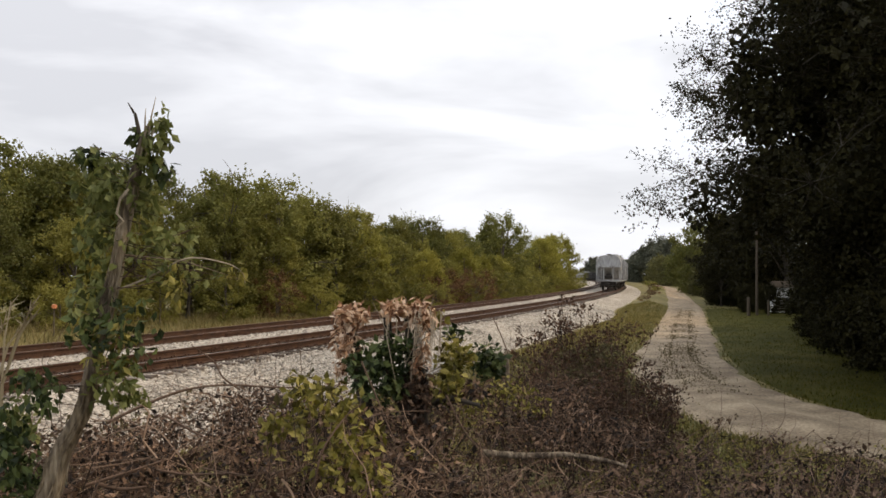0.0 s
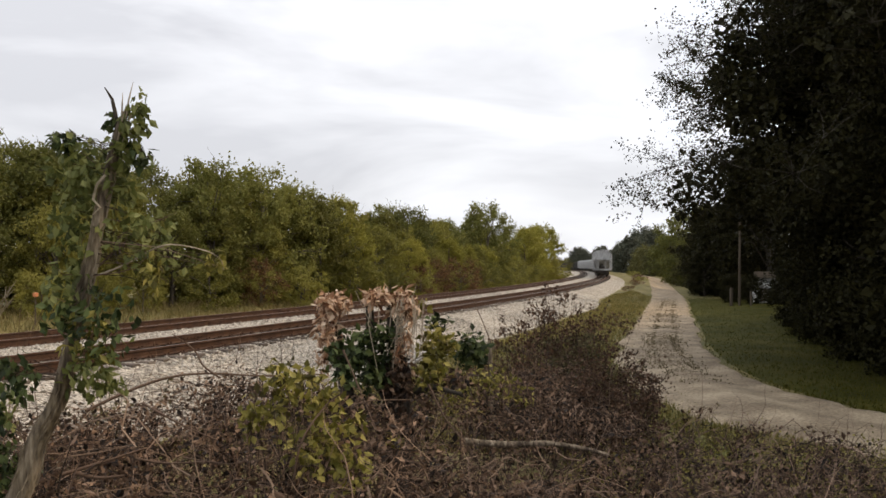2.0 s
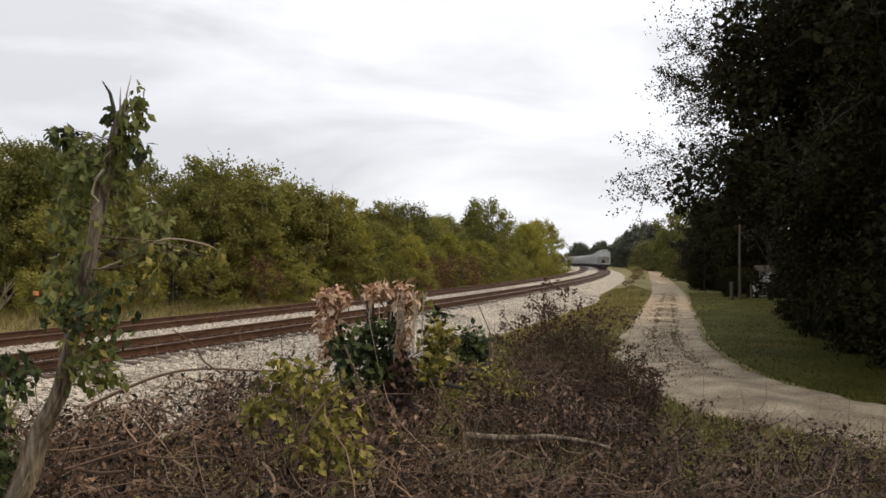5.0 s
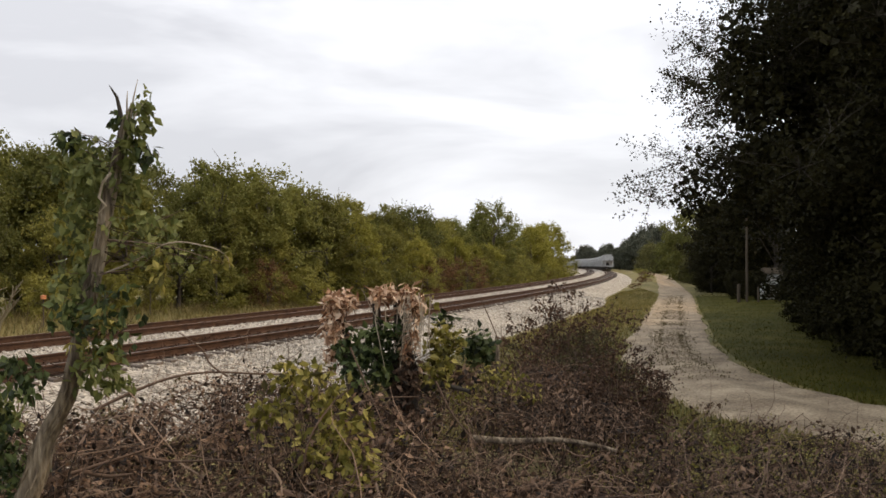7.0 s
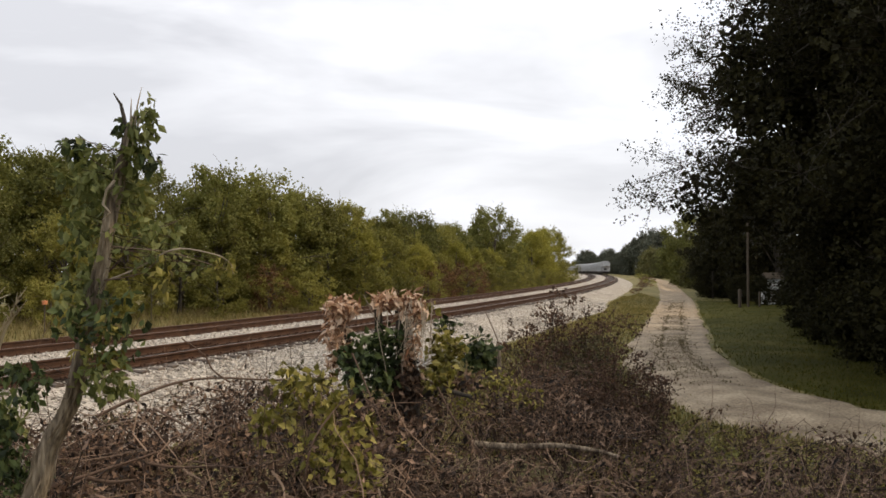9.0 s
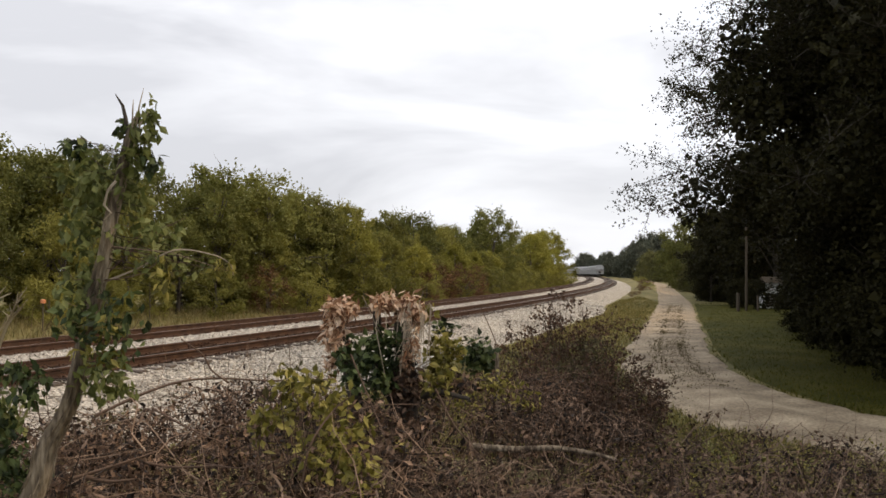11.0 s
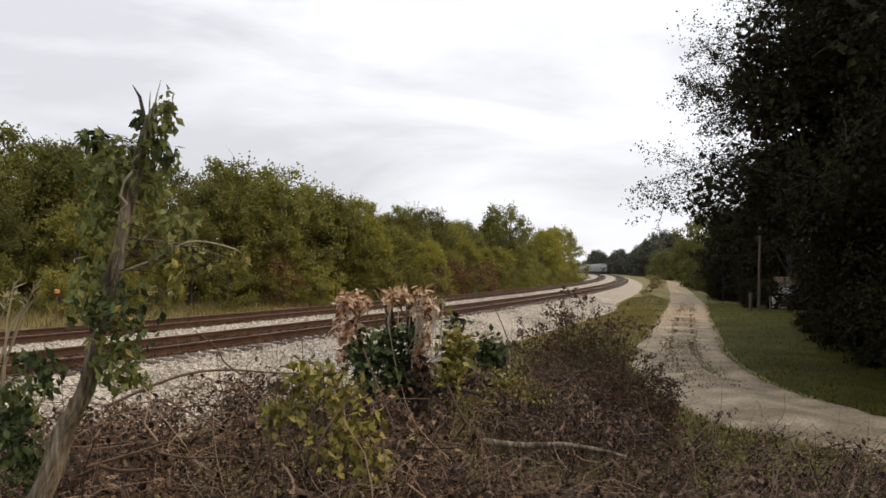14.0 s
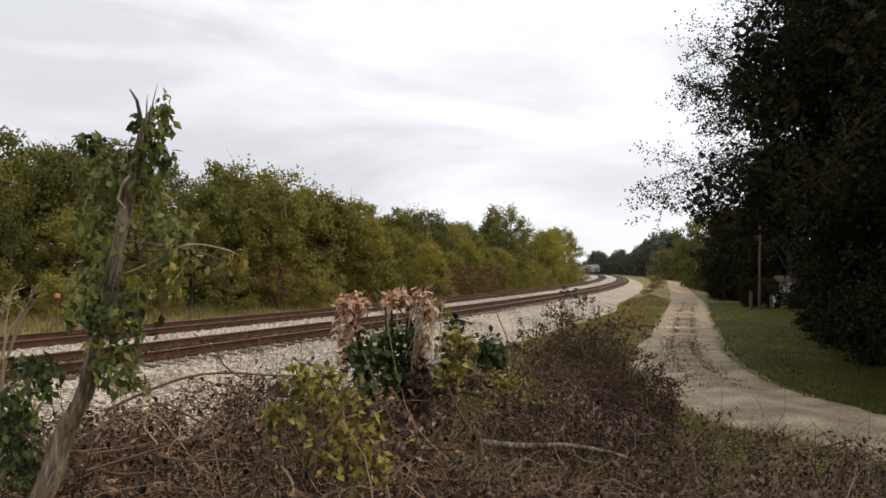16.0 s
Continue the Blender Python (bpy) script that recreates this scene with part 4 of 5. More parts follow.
# broken young tree wound with vines
def snag():
    rng = np.random.default_rng(61)
    root = tagged(new("broken_tree"), "broken leaning young tree with splintered top and clinging vines", "tree")
    s = Soup()
    path = [(-2.04, 3.6, 0.55), (-1.83, 3.6, 1.15), (-1.622, 3.60, 1.591), (-1.575, 3.60, 1.768), (-1.492, 3.60, 1.930), (-1.454, 3.60, 2.081), (-1.410, 3.60, 2.290), (-1.359, 3.60, 2.500), (-1.317, 3.60, 2.734), (-1.277, 3.60, 2.922), (-1.248, 3.60, 3.052), (-1.214, 3.60, 3.146)]
    rad = [0.075, 0.06, 0.045, 0.039, 0.034, 0.031, 0.029, 0.025, 0.024, 0.024, 0.02, 0.008]
    fine = spline([(*a, r) for a, r in zip(path, rad)], 5)
    pts, rr = [q[:3] for q in fine], [max(0.006, q[3] * (1 + 0.10 * noise.noise((i * 0.7, 0, 0)))) for i, q in enumerate(fine)]
    s.tube(pts, rr, 11)
    s.done("trunk", SNAG_BARK, root, smooth=True)
    s = Soup()
    twist = [np.array(q) + np.array((0.026 * math.sin(0.6 + i * 0.13), -0.024 * math.cos(i * 0.13), 0)) for i, q in enumerate(pts[:30])]
    s.tube(twist, [max(0.006, 0.023 - 0.0007 * i) * (1 + 0.2 * noise.noise((i * 0.9, 3, 0))) for i in range(len(twist))], 8)
    s.done("twisted_stem", SNAG_BARK, root, smooth=True)
    # loose fibrous strips of bark along the trunk
    s = Soup()
    for k in range(46):
        i0 = int(rng.integers(4, 40))
        a = rng.uniform(2.6, 6.8)
        strip_pts = []
        for j in range(6):
            q = min(i0 + j, len(pts) - 1)
            off = rr[q] * (1.04 + 0.10 * rng.random() + (0.35 * rng.random() if j in (0, 5) else 0))
            strip_pts.append(np.array(pts[q]) + off * np.array((math.cos(a + 0.06 * j), math.sin(a + 0.06 * j), 0)))
        w = rng.uniform(0.0025, 0.006)
        s.tube(strip_pts, [w * 0.4, w, w, w, w * 0.8, w * 0.3], 4)
    s.done("bark_strip", SNAG_BARK, root, "loose fibrous grey bark")
    s = Soup()
    s.tube([(-1.255, 3.60, 3.035), (-1.270, 3.60, 3.123), (-1.282, 3.60, 3.175), (-1.313, 3.60, 3.224)], [0.012, 0.009, 0.007, 0.002], 5)
    s.done("broken_spike", BARK_DARK, root, "dark broken spike of bark")
    s = Soup()
    for line in ([(-1.220, 3.58, 3.072), (-1.207, 3.58, 3.166), (-1.196, 3.60, 3.248)], [(-1.234, 3.58, 3.084), (-1.233, 3.58, 3.154), (-1.238, 3.60, 3.201)], [(-1.222, 3.56, 2.987), (-1.198, 3.57, 3.094), (-1.157, 3.60, 3.170)],
                 [(-1.253, 3.57, 2.965), (-1.232, 3.56, 3.057), (-1.213, 3.57, 3.148)]):
        s.tube(line, [0.005, 0.004, 0.0012], 4)
    s.done("splinter", PALE, root, "pale splintered wood")
    s = Soup()
    s.tube([(-1.290, 3.56, 2.859), (-1.320, 3.55, 2.819), (-1.334, 3.55, 2.758), (-1.306, 3.55, 2.726), (-1.339, 3.56, 2.697)], [0.006, 0.006, 0.006, 0.005, 0.002], 5)
    s.done("peeling_bark", PALE, root, "pale curled strip of bark")
    for line, r in (([(-1.388, 3.60, 2.430), (-1.204, 3.55, 2.495), (-1.033, 3.50, 2.573), (-0.865, 3.45, 2.554), (-0.798, 3.45, 2.518), (-0.784, 3.45, 2.473)], 0.010),
                    ([(-1.388, 3.60, 2.425), (-1.267, 3.65, 2.566), (-1.165, 3.70, 2.656), (-1.079, 3.70, 2.697)], 0.010),
                    ([(-1.338, 3.60, 2.547), (-1.222, 3.60, 2.626), (-1.082, 3.60, 2.682), (-1.012, 3.60, 2.710)], 0.005),
                    ([(-1.377, 3.60, 2.448), (-1.168, 3.50, 2.477), (-1.056, 3.50, 2.563), (-0.999, 3.50, 2.559)], 0.006),
                    ([(-1.410, 3.60, 2.267), (-1.527, 3.60, 2.336), (-1.584, 3.50, 2.160)], 0.006),
                    ([(-1.454, 3.60, 2.057), (-1.323, 3.50, 2.137), (-1.200, 3.50, 2.250), (-1.167, 3.50, 2.307)], 0.006),
                    ([(-1.286, 3.60, 2.875), (-1.395, 3.60, 2.946), (-1.490, 3.60, 3.035)], 0.005),
                    ([(-1.558, 3.50, 1.890), (-1.598, 3.50, 2.025), (-1.607, 3.50, 2.160), (-1.594, 3.50, 2.341)], 0.004),
                    ([(-1.524, 3.50, 1.890), (-1.537, 3.50, 2.047), (-1.494, 3.50, 2.160)], 0.004)):
        s = Soup()
        curve = spline(line, 5)
        s.tube(curve, list(np.linspace(r * 0.46, r * 0.14, len(curve))), 5)
        s.done("branch", PALE if len(line) == 6 else TWIG, root)
    groups = {"green_foliage": (MID, []), "dark_foliage": (IVY, []), "yellow_foliage": (YEL, [])}
    for g, c, r, n, lf in (("green_foliage", (-1.169, 3.60, 3.130), (0.035, 0.06, 0.09), 24, 0.06), ("green_foliage", (-1.219, 3.58, 3.002), (0.05, 0.06, 0.10), 34, 0.065),
                           ("dark_foliage", (-1.164, 3.60, 2.946), (0.04, 0.06, 0.045), 16, 0.06), ("dark_foliage", (-1.283, 3.60, 3.087), (0.03, 0.05, 0.04), 8, 0.05),
                           ("dark_foliage", (-1.489, 3.60, 3.021), (0.035, 0.05, 0.02), 9, 0.055), ("dark_foliage", (-1.455, 3.60, 2.985), (0.045, 0.05, 0.04), 14, 0.06),
                           ("green_foliage", (-1.413, 3.62, 2.877), (0.11, 0.12, 0.11), 90, 0.06), ("green_foliage", (-1.282, 3.65, 2.832), (0.08, 0.1, 0.09), 55, 0.06),
                           ("green_foliage", (-1.434, 3.65, 2.642), (0.10, 0.12, 0.13), 80, 0.055), ("green_foliage", (-1.168, 3.60, 2.640), (0.13, 0.12, 0.09), 60, 0.05),
                           ("yellow_foliage", (-1.073, 3.50, 2.466), (0.03, 0.04, 0.09), 18, 0.05), ("yellow_foliage", (-0.827, 3.45, 2.511), (0.05, 0.04, 0.05), 12, 0.05),
                           ("green_foliage", (-1.047, 3.55, 2.523), (0.14, 0.08, 0.05), 26, 0.045), ("green_foliage", (-1.446, 3.60, 2.406), (0.09, 0.1, 0.09), 60, 0.055),
                           ("dark_foliage", (-1.268, 3.50, 2.273), (0.11, 0.1, 0.13), 62, 0.055), ("yellow_foliage", (-1.324, 3.50, 2.205), (0.09, 0.08, 0.13), 34, 0.05),
                           ("dark_foliage", (-1.439, 3.50, 2.284), (0.09, 0.08, 0.07), 22, 0.055), ("green_foliage", (-1.323, 3.50, 2.070), (0.09, 0.08, 0.09), 50, 0.05),
                           ("dark_foliage", (-1.605, 3.50, 2.047), (0.06, 0.06, 0.09), 34, 0.055), ("green_foliage", (-1.278, 3.60, 2.011), (0.07, 0.08, 0.05), 26, 0.05),
                           ("dark_foliage", (-1.663, 3.50, 2.097), (0.05, 0.05, 0.04), 18, 0.055), ("dark_foliage", (-1.787, 3.60, 1.780), (0.09, 0.1, 0.17), 110, 0.055),
                           ("dark_foliage", (-1.739, 3.70, 1.618), (0.10, 0.1, 0.10), 80, 0.05), ("green_foliage", (-1.815, 3.70, 1.890), (0.09, 0.1, 0.10), 60, 0.05)):
        groups[g][1].append((c, r, n, lf))
    for g, (mat, items) in groups.items():
        s = Soup()
        for c, r, n, lf in items:
            cluster(s, rng, c, np.array(r) * 1.25, int(n * 2.5), lf * 0.9, 0.6, 1.3)
        s.done(g, mat, root)
    s = Soup()
    for g, (mat, items) in groups.items():
        for c, r, n, lf in items:
            for _ in range(4):
                e = np.array(c) + rng.normal(size=3) * np.array(r) * 0.7
                near = min(pts, key=lambda q: np.linalg.norm(np.array(q) - e))
                s.tube([near, (np.array(near) + e) / 2 + rng.normal(size=3) * 0.02, e], [0.002, 0.0016, 0.001], 3)
    s.done("tendril", TWIG, root)


snag()


# vine-covered stump
def vine_stump():
    rng = np.random.default_rng(62)
    root = tagged(new("vine_covered_stump"), "old stump smothered in tan dead vines and green leaves", "tree stump")
    s = Soup()
    s.tube([(-0.22, 6.55, 0.15), (-0.185, 6.50, 1.200), (-0.198, 6.50, 1.617), (-0.223, 6.50, 1.994), (-0.245, 6.50, 2.238)], [0.13, 0.10, 0.075, 0.06, 0.05], 9)
    s.tube([(-0.45, 6.5, 0.15), (-0.542, 6.50, 1.366), (-0.640, 6.50, 1.868), (-0.708, 6.50, 2.221)], [0.09, 0.06, 0.05, 0.03], 8)
    s.tube([(-0.198, 6.50, 1.534), (0.066, 6.40, 1.610), (0.269, 6.30, 1.571)], [0.028, 0.022, 0.014], 7)
    s.tube([(-0.185, 6.50, 1.366), (-0.395, 6.50, 1.701), (-0.417, 6.50, 2.205)], [0.05, 0.04, 0.03], 7)
    s.done("stump", BARK_DARK, root, smooth=True)
    sets = (("dead_vine_leaves", TAN, 0.75, 0.078, 0.36, (((-0.673, 6.40, 2.226), (0.14, 0.12, 0.10), 260), ((-0.713, 6.40, 2.044), (0.10, 0.1, 0.14), 220), ((-0.729, 6.40, 1.816), (0.08, 0.08, 0.12), 60), ((-0.352, 6.45, 2.278), (0.14, 0.12, 0.07), 210),
                                                    ((-0.162, 6.40, 2.226), (0.12, 0.1, 0.11), 240), ((-0.132, 6.35, 2.006), (0.04, 0.06, 0.18), 60), ((-0.201, 6.35, 1.883), (0.05, 0.06, 0.14), 30))),
            ("green_vine_leaves", IVY, 0.5, 0.07, 0.75, (((-0.498, 6.30, 1.827), (0.22, 0.15, 0.21), 300), ((-0.346, 6.35, 1.998), (0.15, 0.12, 0.09), 110), ((-0.315, 6.40, 1.796), (0.09, 0.1, 0.16), 110), ((-0.383, 6.30, 1.685), (0.12, 0.1, 0.1), 60),
                                                      ((0.349, 6.90, 1.839), (0.14, 0.14, 0.16), 260), ((0.094, 6.90, 2.052), (0.10, 0.08, 0.06), 40))),
            ("brown_vine_leaves", DEAD, 0.9, 0.06, 0.6, (((-0.189, 6.35, 1.678), (0.12, 0.12, 0.16), 260), ((-0.159, 6.30, 1.361), (0.2, 0.16, 0.16), 320), ((-0.464, 6.30, 1.462), (0.2, 0.16, 0.12), 240), ((0.193, 6.50, 1.659), (0.2, 0.15, 0.10), 160))),
            ("yellowing_vine_leaves", YEL, 0.6, 0.07, 0.65, (((0.088, 6.50, 1.919), (0.17, 0.12, 0.15), 190), ((0.025, 6.40, 1.713), (0.16, 0.12, 0.13), 110), ((-0.059, 6.50, 2.205), (0.08, 0.08, 0.08), 40))))
    for name, mat, droop, leaf, width, items in sets:
        s = Soup()
        for c, r, n in items:
            cluster(s, rng, c, r, n, leaf, width, droop)
        s.done(name, mat, root)
    s = Soup()
    for c in ((-0.764, 6.40, 2.292), (-0.515, 6.40, 2.313), (-0.017, 6.40, 2.271), (0.067, 6.50, 2.036), (0.282, 6.60, 1.859), (-0.668, 6.30, 1.644), (0.379, 6.80, 1.971), (-0.016, 6.30, 1.685), (-0.066, 6.40, 2.354)):
        stems(s, rng, (-0.248, 6.50, 1.617), [c], 0.007)
    for k in range(26):
        x0 = rng.uniform(-0.1, 0.1)
        a = np.array((-0.161, 6.38, 2.231)) + rng.normal(size=3) * np.array((0.10, 0.05, 0.03))
        s.tube([a, a + (0.02 * rng.normal(), -0.03, -0.12), a + (0.05 * rng.normal(), -0.03, -rng.uniform(0.2, 0.5))], [0.004, 0.004, 0.002], 3)
    s.done("hanging_vine", PALE, root, "pale dry hanging vines")


vine_stump()


def vine_bush(label, base, items, mat, leaf, seed, stem=0.005):
    """A loose leafy plant: stems from the base to each leaf cluster."""
    rng = np.random.default_rng(seed)
    root = tagged(new("vine_bush"), label, "bush")
    s, w = Soup(), Soup()
    for c, r, n in items:
        cluster(s, rng, c, r, n, leaf, 0.6, 0.7, 0.3)
        stems(w, rng, base, [np.array(c) + rng.normal(size=3) * np.array(r) * 0.8 for _ in range(max(3, n // 16))], stem)
    s.done("foliage", mat, root)
    w.done("stem", TWIG, root)
    return root


vine_bush("yellow-green leafy vine growing over dead brush", (-0.75, 4.6, 0.5),
          (((-0.696, 4.50, 1.918), (0.15, 0.15, 0.13), 120), ((-0.535, 4.50, 1.831), (0.15, 0.15, 0.15), 120), ((-0.438, 4.40, 1.676), (0.16, 0.15, 0.13), 120), ((-0.538, 4.30, 1.557), (0.16, 0.15, 0.12), 90),
           ((-0.884, 4.50, 1.715), (0.06, 0.08, 0.17), 55), ((-0.344, 4.30, 1.530), (0.12, 0.1, 0.09), 60), ((-0.753, 4.50, 1.773), (0.10, 0.1, 0.10), 50), ((-0.62, 4.35, 1.66), (0.22, 0.12, 0.2), 50), ((-0.42, 4.25, 1.42), (0.14, 0.1, 0.16), 40)), YEL, 0.06, 71)
vine_bush("small yellow-green sprig in dead brush", (-0.16, 5.2, 0.45), (((-0.178, 5.20, 1.460), (0.06, 0.06, 0.05), 34),), YEL, 0.05, 72, 0.003)
vine_bush("olive leafed bush beside the stump", (0.55, 8.0, 0.1),
          (((0.626, 8.00, 1.465), (0.26, 0.2, 0.14), 150), ((0.324, 7.60, 1.321), (0.25, 0.2, 0.16), 110), ((0.807, 8.00, 1.310), (0.2, 0.2, 0.13), 70)), YEL, 0.055, 73)


PALE_GREEN = leaves("pale_weed_leaf", (0.12, 0.125, 0.035), (0.27, 0.27, 0.09), (0.46, 0.44, 0.19), 0.3, 3.0)
vine_bush("pale green low weeds at the road's edge", (3.1, 11.0, 0.0),
          (((2.95, 11.0, 0.36), (0.25, 0.3, 0.13), 170), ((3.35, 10.8, 0.30), (0.28, 0.3, 0.11), 150), ((3.75, 10.6, 0.24), (0.3, 0.3, 0.09), 90), ((4.4, 10.4, 0.20), (0.4, 0.3, 0.08), 80)), PALE_GREEN, 0.05, 74, 0.003)


RED_TWIG = material("dry_weed_stalk", [(0.1, (0.020, 0.011, 0.007)), (0.5, (0.062, 0.034, 0.020)), (0.95, (0.17, 0.105, 0.068))], scale=3, fine=50, bump=0.2, island=0.8)


def weed_bush(label, cx, cy, width, z0, top, seed, mat, count, leaf, stalks, category="weed"):
    """Dry upright weeds: many thin stalks with small leaves, thicker towards the base."""
    rng = np.random.default_rng(seed)
    root = tagged(new("dry_weed"), label, category)
    w, p = Soup(), []
    for k in range(stalks):
        x, y = cx + rng.normal() * width * 0.28, cy + rng.normal() * width * 0.28
        hgt = (top - z0) * rng.uniform(0.55, 1.0) * math.exp(-((x - cx) / width) ** 2 * 0.8)
        tip = np.array((x + rng.normal() * 0.16 + (x - cx) * 0.35, y + rng.normal() * 0.16, z0 + hgt))
        b = np.array((x, y, z0 - 0.15))
        m = (b + tip) / 2 + rng.normal(size=3) * 0.05
        w.tube([b, m, tip], [0.006, 0.0045, 0.002], 3)
        for j in range(5):
            t = rng.uniform(0.35, 1.0)
            q = b + (tip - b) * t
            e = q + np.array((rng.normal() * 0.14, rng.normal() * 0.14, rng.uniform(0.02, 0.16)))
            w.tube([q, e], [0.003, 0.0012], 3)
            for _ in range(count // (stalks * 5)):
                p.append(q + (e - q) * rng.uniform(0.1, 1.1) + rng.normal(size=3) * 0.025)
    w.done("stalk", RED_TWIG, root)
    s = Soup()
    s.leafs(np.array(p), leaf, leaf * 0.6, rng, droop=0.2)
    s.done("foliage", mat, root)
    return root


REDDISH = leaves("dry_weed_leaf", (0.028, 0.015, 0.008), (0.078, 0.041, 0.023), (0.18, 0.10, 0.058), 0.2, 1.0)
BROWN_GREEN = leaves("dry_weed_olive", (0.035, 0.028, 0.012), (0.09, 0.075, 0.03), (0.16, 0.135, 0.06), 0.2, 1.0)
weed_bush("tall reddish-brown dry weeds on the bank", 1.95, 13.0, 1.2, 0.1, 2.15, 81, REDDISH, 8000, 0.055, 120)
weed_bush("brown-green dry weeds below the ballast", 2.0, 12.3, 1.2, 0.1, 1.62, 82, BROWN_GREEN, 7000, 0.055, 100)
weed_bush("dark red-brown weeds beside the dirt road", 2.85, 11.6, 0.6, 0.05, 1.3, 83, REDDISH, 800, 0.06, 16)
weed_bush("low brown weeds beside the dirt road", 2.2, 10.9, 1.15, 0.1, 1.35, 84, REDDISH, 4600, 0.05, 80)
weed_bush("brown dry weeds behind the stump", 1.3, 10.5, 1.4, 0.3, 1.55, 87, REDDISH, 4200, 0.05, 80)
weed_bush("grey-brown dead weeds beside the broken tree", -2.1, 5.2, 0.9, 0.7, 1.62, 89, DEAD, 1500, 0.045, 40)
weed_bush("low brown dead weeds before the ballast", -2.6, 6.8, 1.2, 0.6, 1.5, 90, BROWN_GREEN, 1500, 0.05, 40)
weed_bush("withered brown weeds among yellowing vines", -0.55, 5.0, 0.9, 0.7, 1.72, 92, DEAD, 1700, 0.05, 36)
weed_bush("thin dark weed rising from brush by the road", 3.88, 8.5, 0.2, 0.5, 0.93, 85, REDDISH, 160, 0.05, 5)
weed_bush("thin dark weed at the edge of the road", 3.5, 9.8, 0.25, 0.3, 0.82, 86, REDDISH, 160, 0.05, 6)
weed_bush("sparse dark weed on the ballast shoulder", 1.05, 13.5, 0.3, 0.3, 1.95, 88, REDDISH, 90, 0.05, 4)


def stick(name, label, pts, r0, r1, mat, sides=7, category="stick"):
    s = Soup()
    fine = spline(pts, 6)
    n = len(fine)
    s.tube(fine, [(r0 + (r1 - r0) * i / (n - 1)) * (1 + 0.12 * noise.noise((i * 0.6, r0 * 99, 0))) for i in range(n)], sides)
    tagged(s.done(name, mat, None, smooth=True), label, category)


stick("fallen_branch", "weathered grey fallen branch lying across dead brush", [(0.292, 6.85, 1.125), (0.645, 6.85, 1.099), (0.955, 6.85, 1.108), (1.242, 6.85, 1.068), (1.441, 6.85, 1.016)], 0.029, 0.014, SNAG_BARK, 9, "branch")
for pts, r in (([(-1.996, 5.20, 1.633), (-1.796, 5.30, 1.729), (-1.586, 5.40, 1.801), (-1.366, 5.50, 1.817), (-1.029, 5.60, 1.790), (-0.690, 5.80, 1.776)], 0.010),
               ([(-1.277, 5.50, 1.788), (-1.385, 5.50, 1.866), (-1.446, 5.50, 1.966), (-1.582, 5.50, 2.065)], 0.007),
               ([(-1.660, 5.20, 1.677), (-1.402, 5.00, 1.602), (-1.151, 4.90, 1.520)], 0.008),
               ([(-1.798, 4.40, 1.451), (-1.608, 4.50, 1.499), (-1.437, 4.60, 1.544)], 0.010),
               ([(-1.463, 4.50, 1.507), (-1.318, 4.50, 1.484), (-1.114, 4.50, 1.490)], 0.009),
               ([(-0.620, 4.20, 1.472), (-0.580, 4.20, 1.660), (-0.484, 4.30, 1.805), (-0.400, 4.30, 1.874)], 0.006),
               ([(-0.512, 5.50, 1.594), (-0.334, 5.50, 1.647), (-0.087, 5.60, 1.639)], 0.006),
               ([(0.024, 6.30, 1.644), (0.144, 6.20, 1.419), (0.299, 6.10, 1.241), (0.449, 6.00, 1.108)], 0.008),
               ([(0.064, 6.20, 0.982), (0.228, 6.30, 1.159), (0.306, 6.40, 1.261)], 0.006),
               ([(-0.550, 5.90, 1.927), (-0.340, 5.60, 1.523), (-0.223, 5.40, 1.316)], 0.006),
               ([(0.619, 7.90, 1.732), (0.524, 8.00, 1.981), (0.436, 8.00, 2.173)], 0.006),
               ([(-1.570, 4.00, 1.551), (-1.467, 4.00, 1.531), (-1.351, 4.00, 1.541)], 0.012),
               ([(-1.258, 4.60, 1.491), (-0.998, 4.50, 1.479), (-0.911, 4.50, 1.499)], 0.006)):
    stick("dead_stick", "thin bent dead stick lying in brush", pts, r, r * 0.5, TWIG, 6)


# pale dry grass stalks beside the broken tree
def dry_grass():
    rng = np.random.default_rng(91)
    s = Soup()
    for a, b, c in (((-1.871, 3.70, 1.997), (-1.861, 3.70, 2.236), (-1.835, 3.70, 2.392)), ((-1.877, 3.70, 2.021), (-1.808, 3.70, 2.236), (-1.734, 3.70, 2.404)), ((-1.865, 3.70, 2.045), (-1.796, 3.70, 2.255), (-1.738, 3.70, 2.337)), ((-1.900, 3.70, 2.021), (-1.844, 3.70, 2.212), (-1.773, 3.70, 2.308)),
                    ((-1.910, 3.70, 1.997), (-1.890, 3.70, 2.236), (-1.857, 3.70, 2.320))):
        base = (a[0] - 0.05, a[1], 0.5)
        s.tube([base, a, b, c], [0.006, 0.006, 0.006, 0.002], 4)
        for k in range(6):
            q = np.array(b) + (np.array(c) - np.array(b)) * rng.uniform(0.3, 1)
            s.tube([q, q + rng.normal(size=3) * 0.025 + (0.01, 0, 0.03)], [0.004, 0.001], 3)
    tagged(s.done("dry_grass_stalks", STRAW), "pale dry grass stalks beside a broken tree", "grass", kind="stuff")


dry_grass()


# ---- grass ----
def blades(name, label, pts, tall, wide, mat, seed):
    rng = np.random.default_rng(seed)
    p = np.array(pts)
    n = len(p)
    a = rng.uniform(0, 6.283, n)
    side = np.stack([np.cos(a), np.sin(a), np.zeros(n)], 1) * wide
    tip = np.stack([rng.normal(size=n) * 0.35, rng.normal(size=n) * 0.35, np.ones(n)], 1) * (tall * rng.uniform(0.5, 1.2, n))[:, None]
    v = np.stack([p - side, p + side, p + tip], 1).reshape(-1, 3)
    tagged(link(name, v, np.arange(3 * n).reshape(-1, 3), mat), label, "grass", kind="stuff")


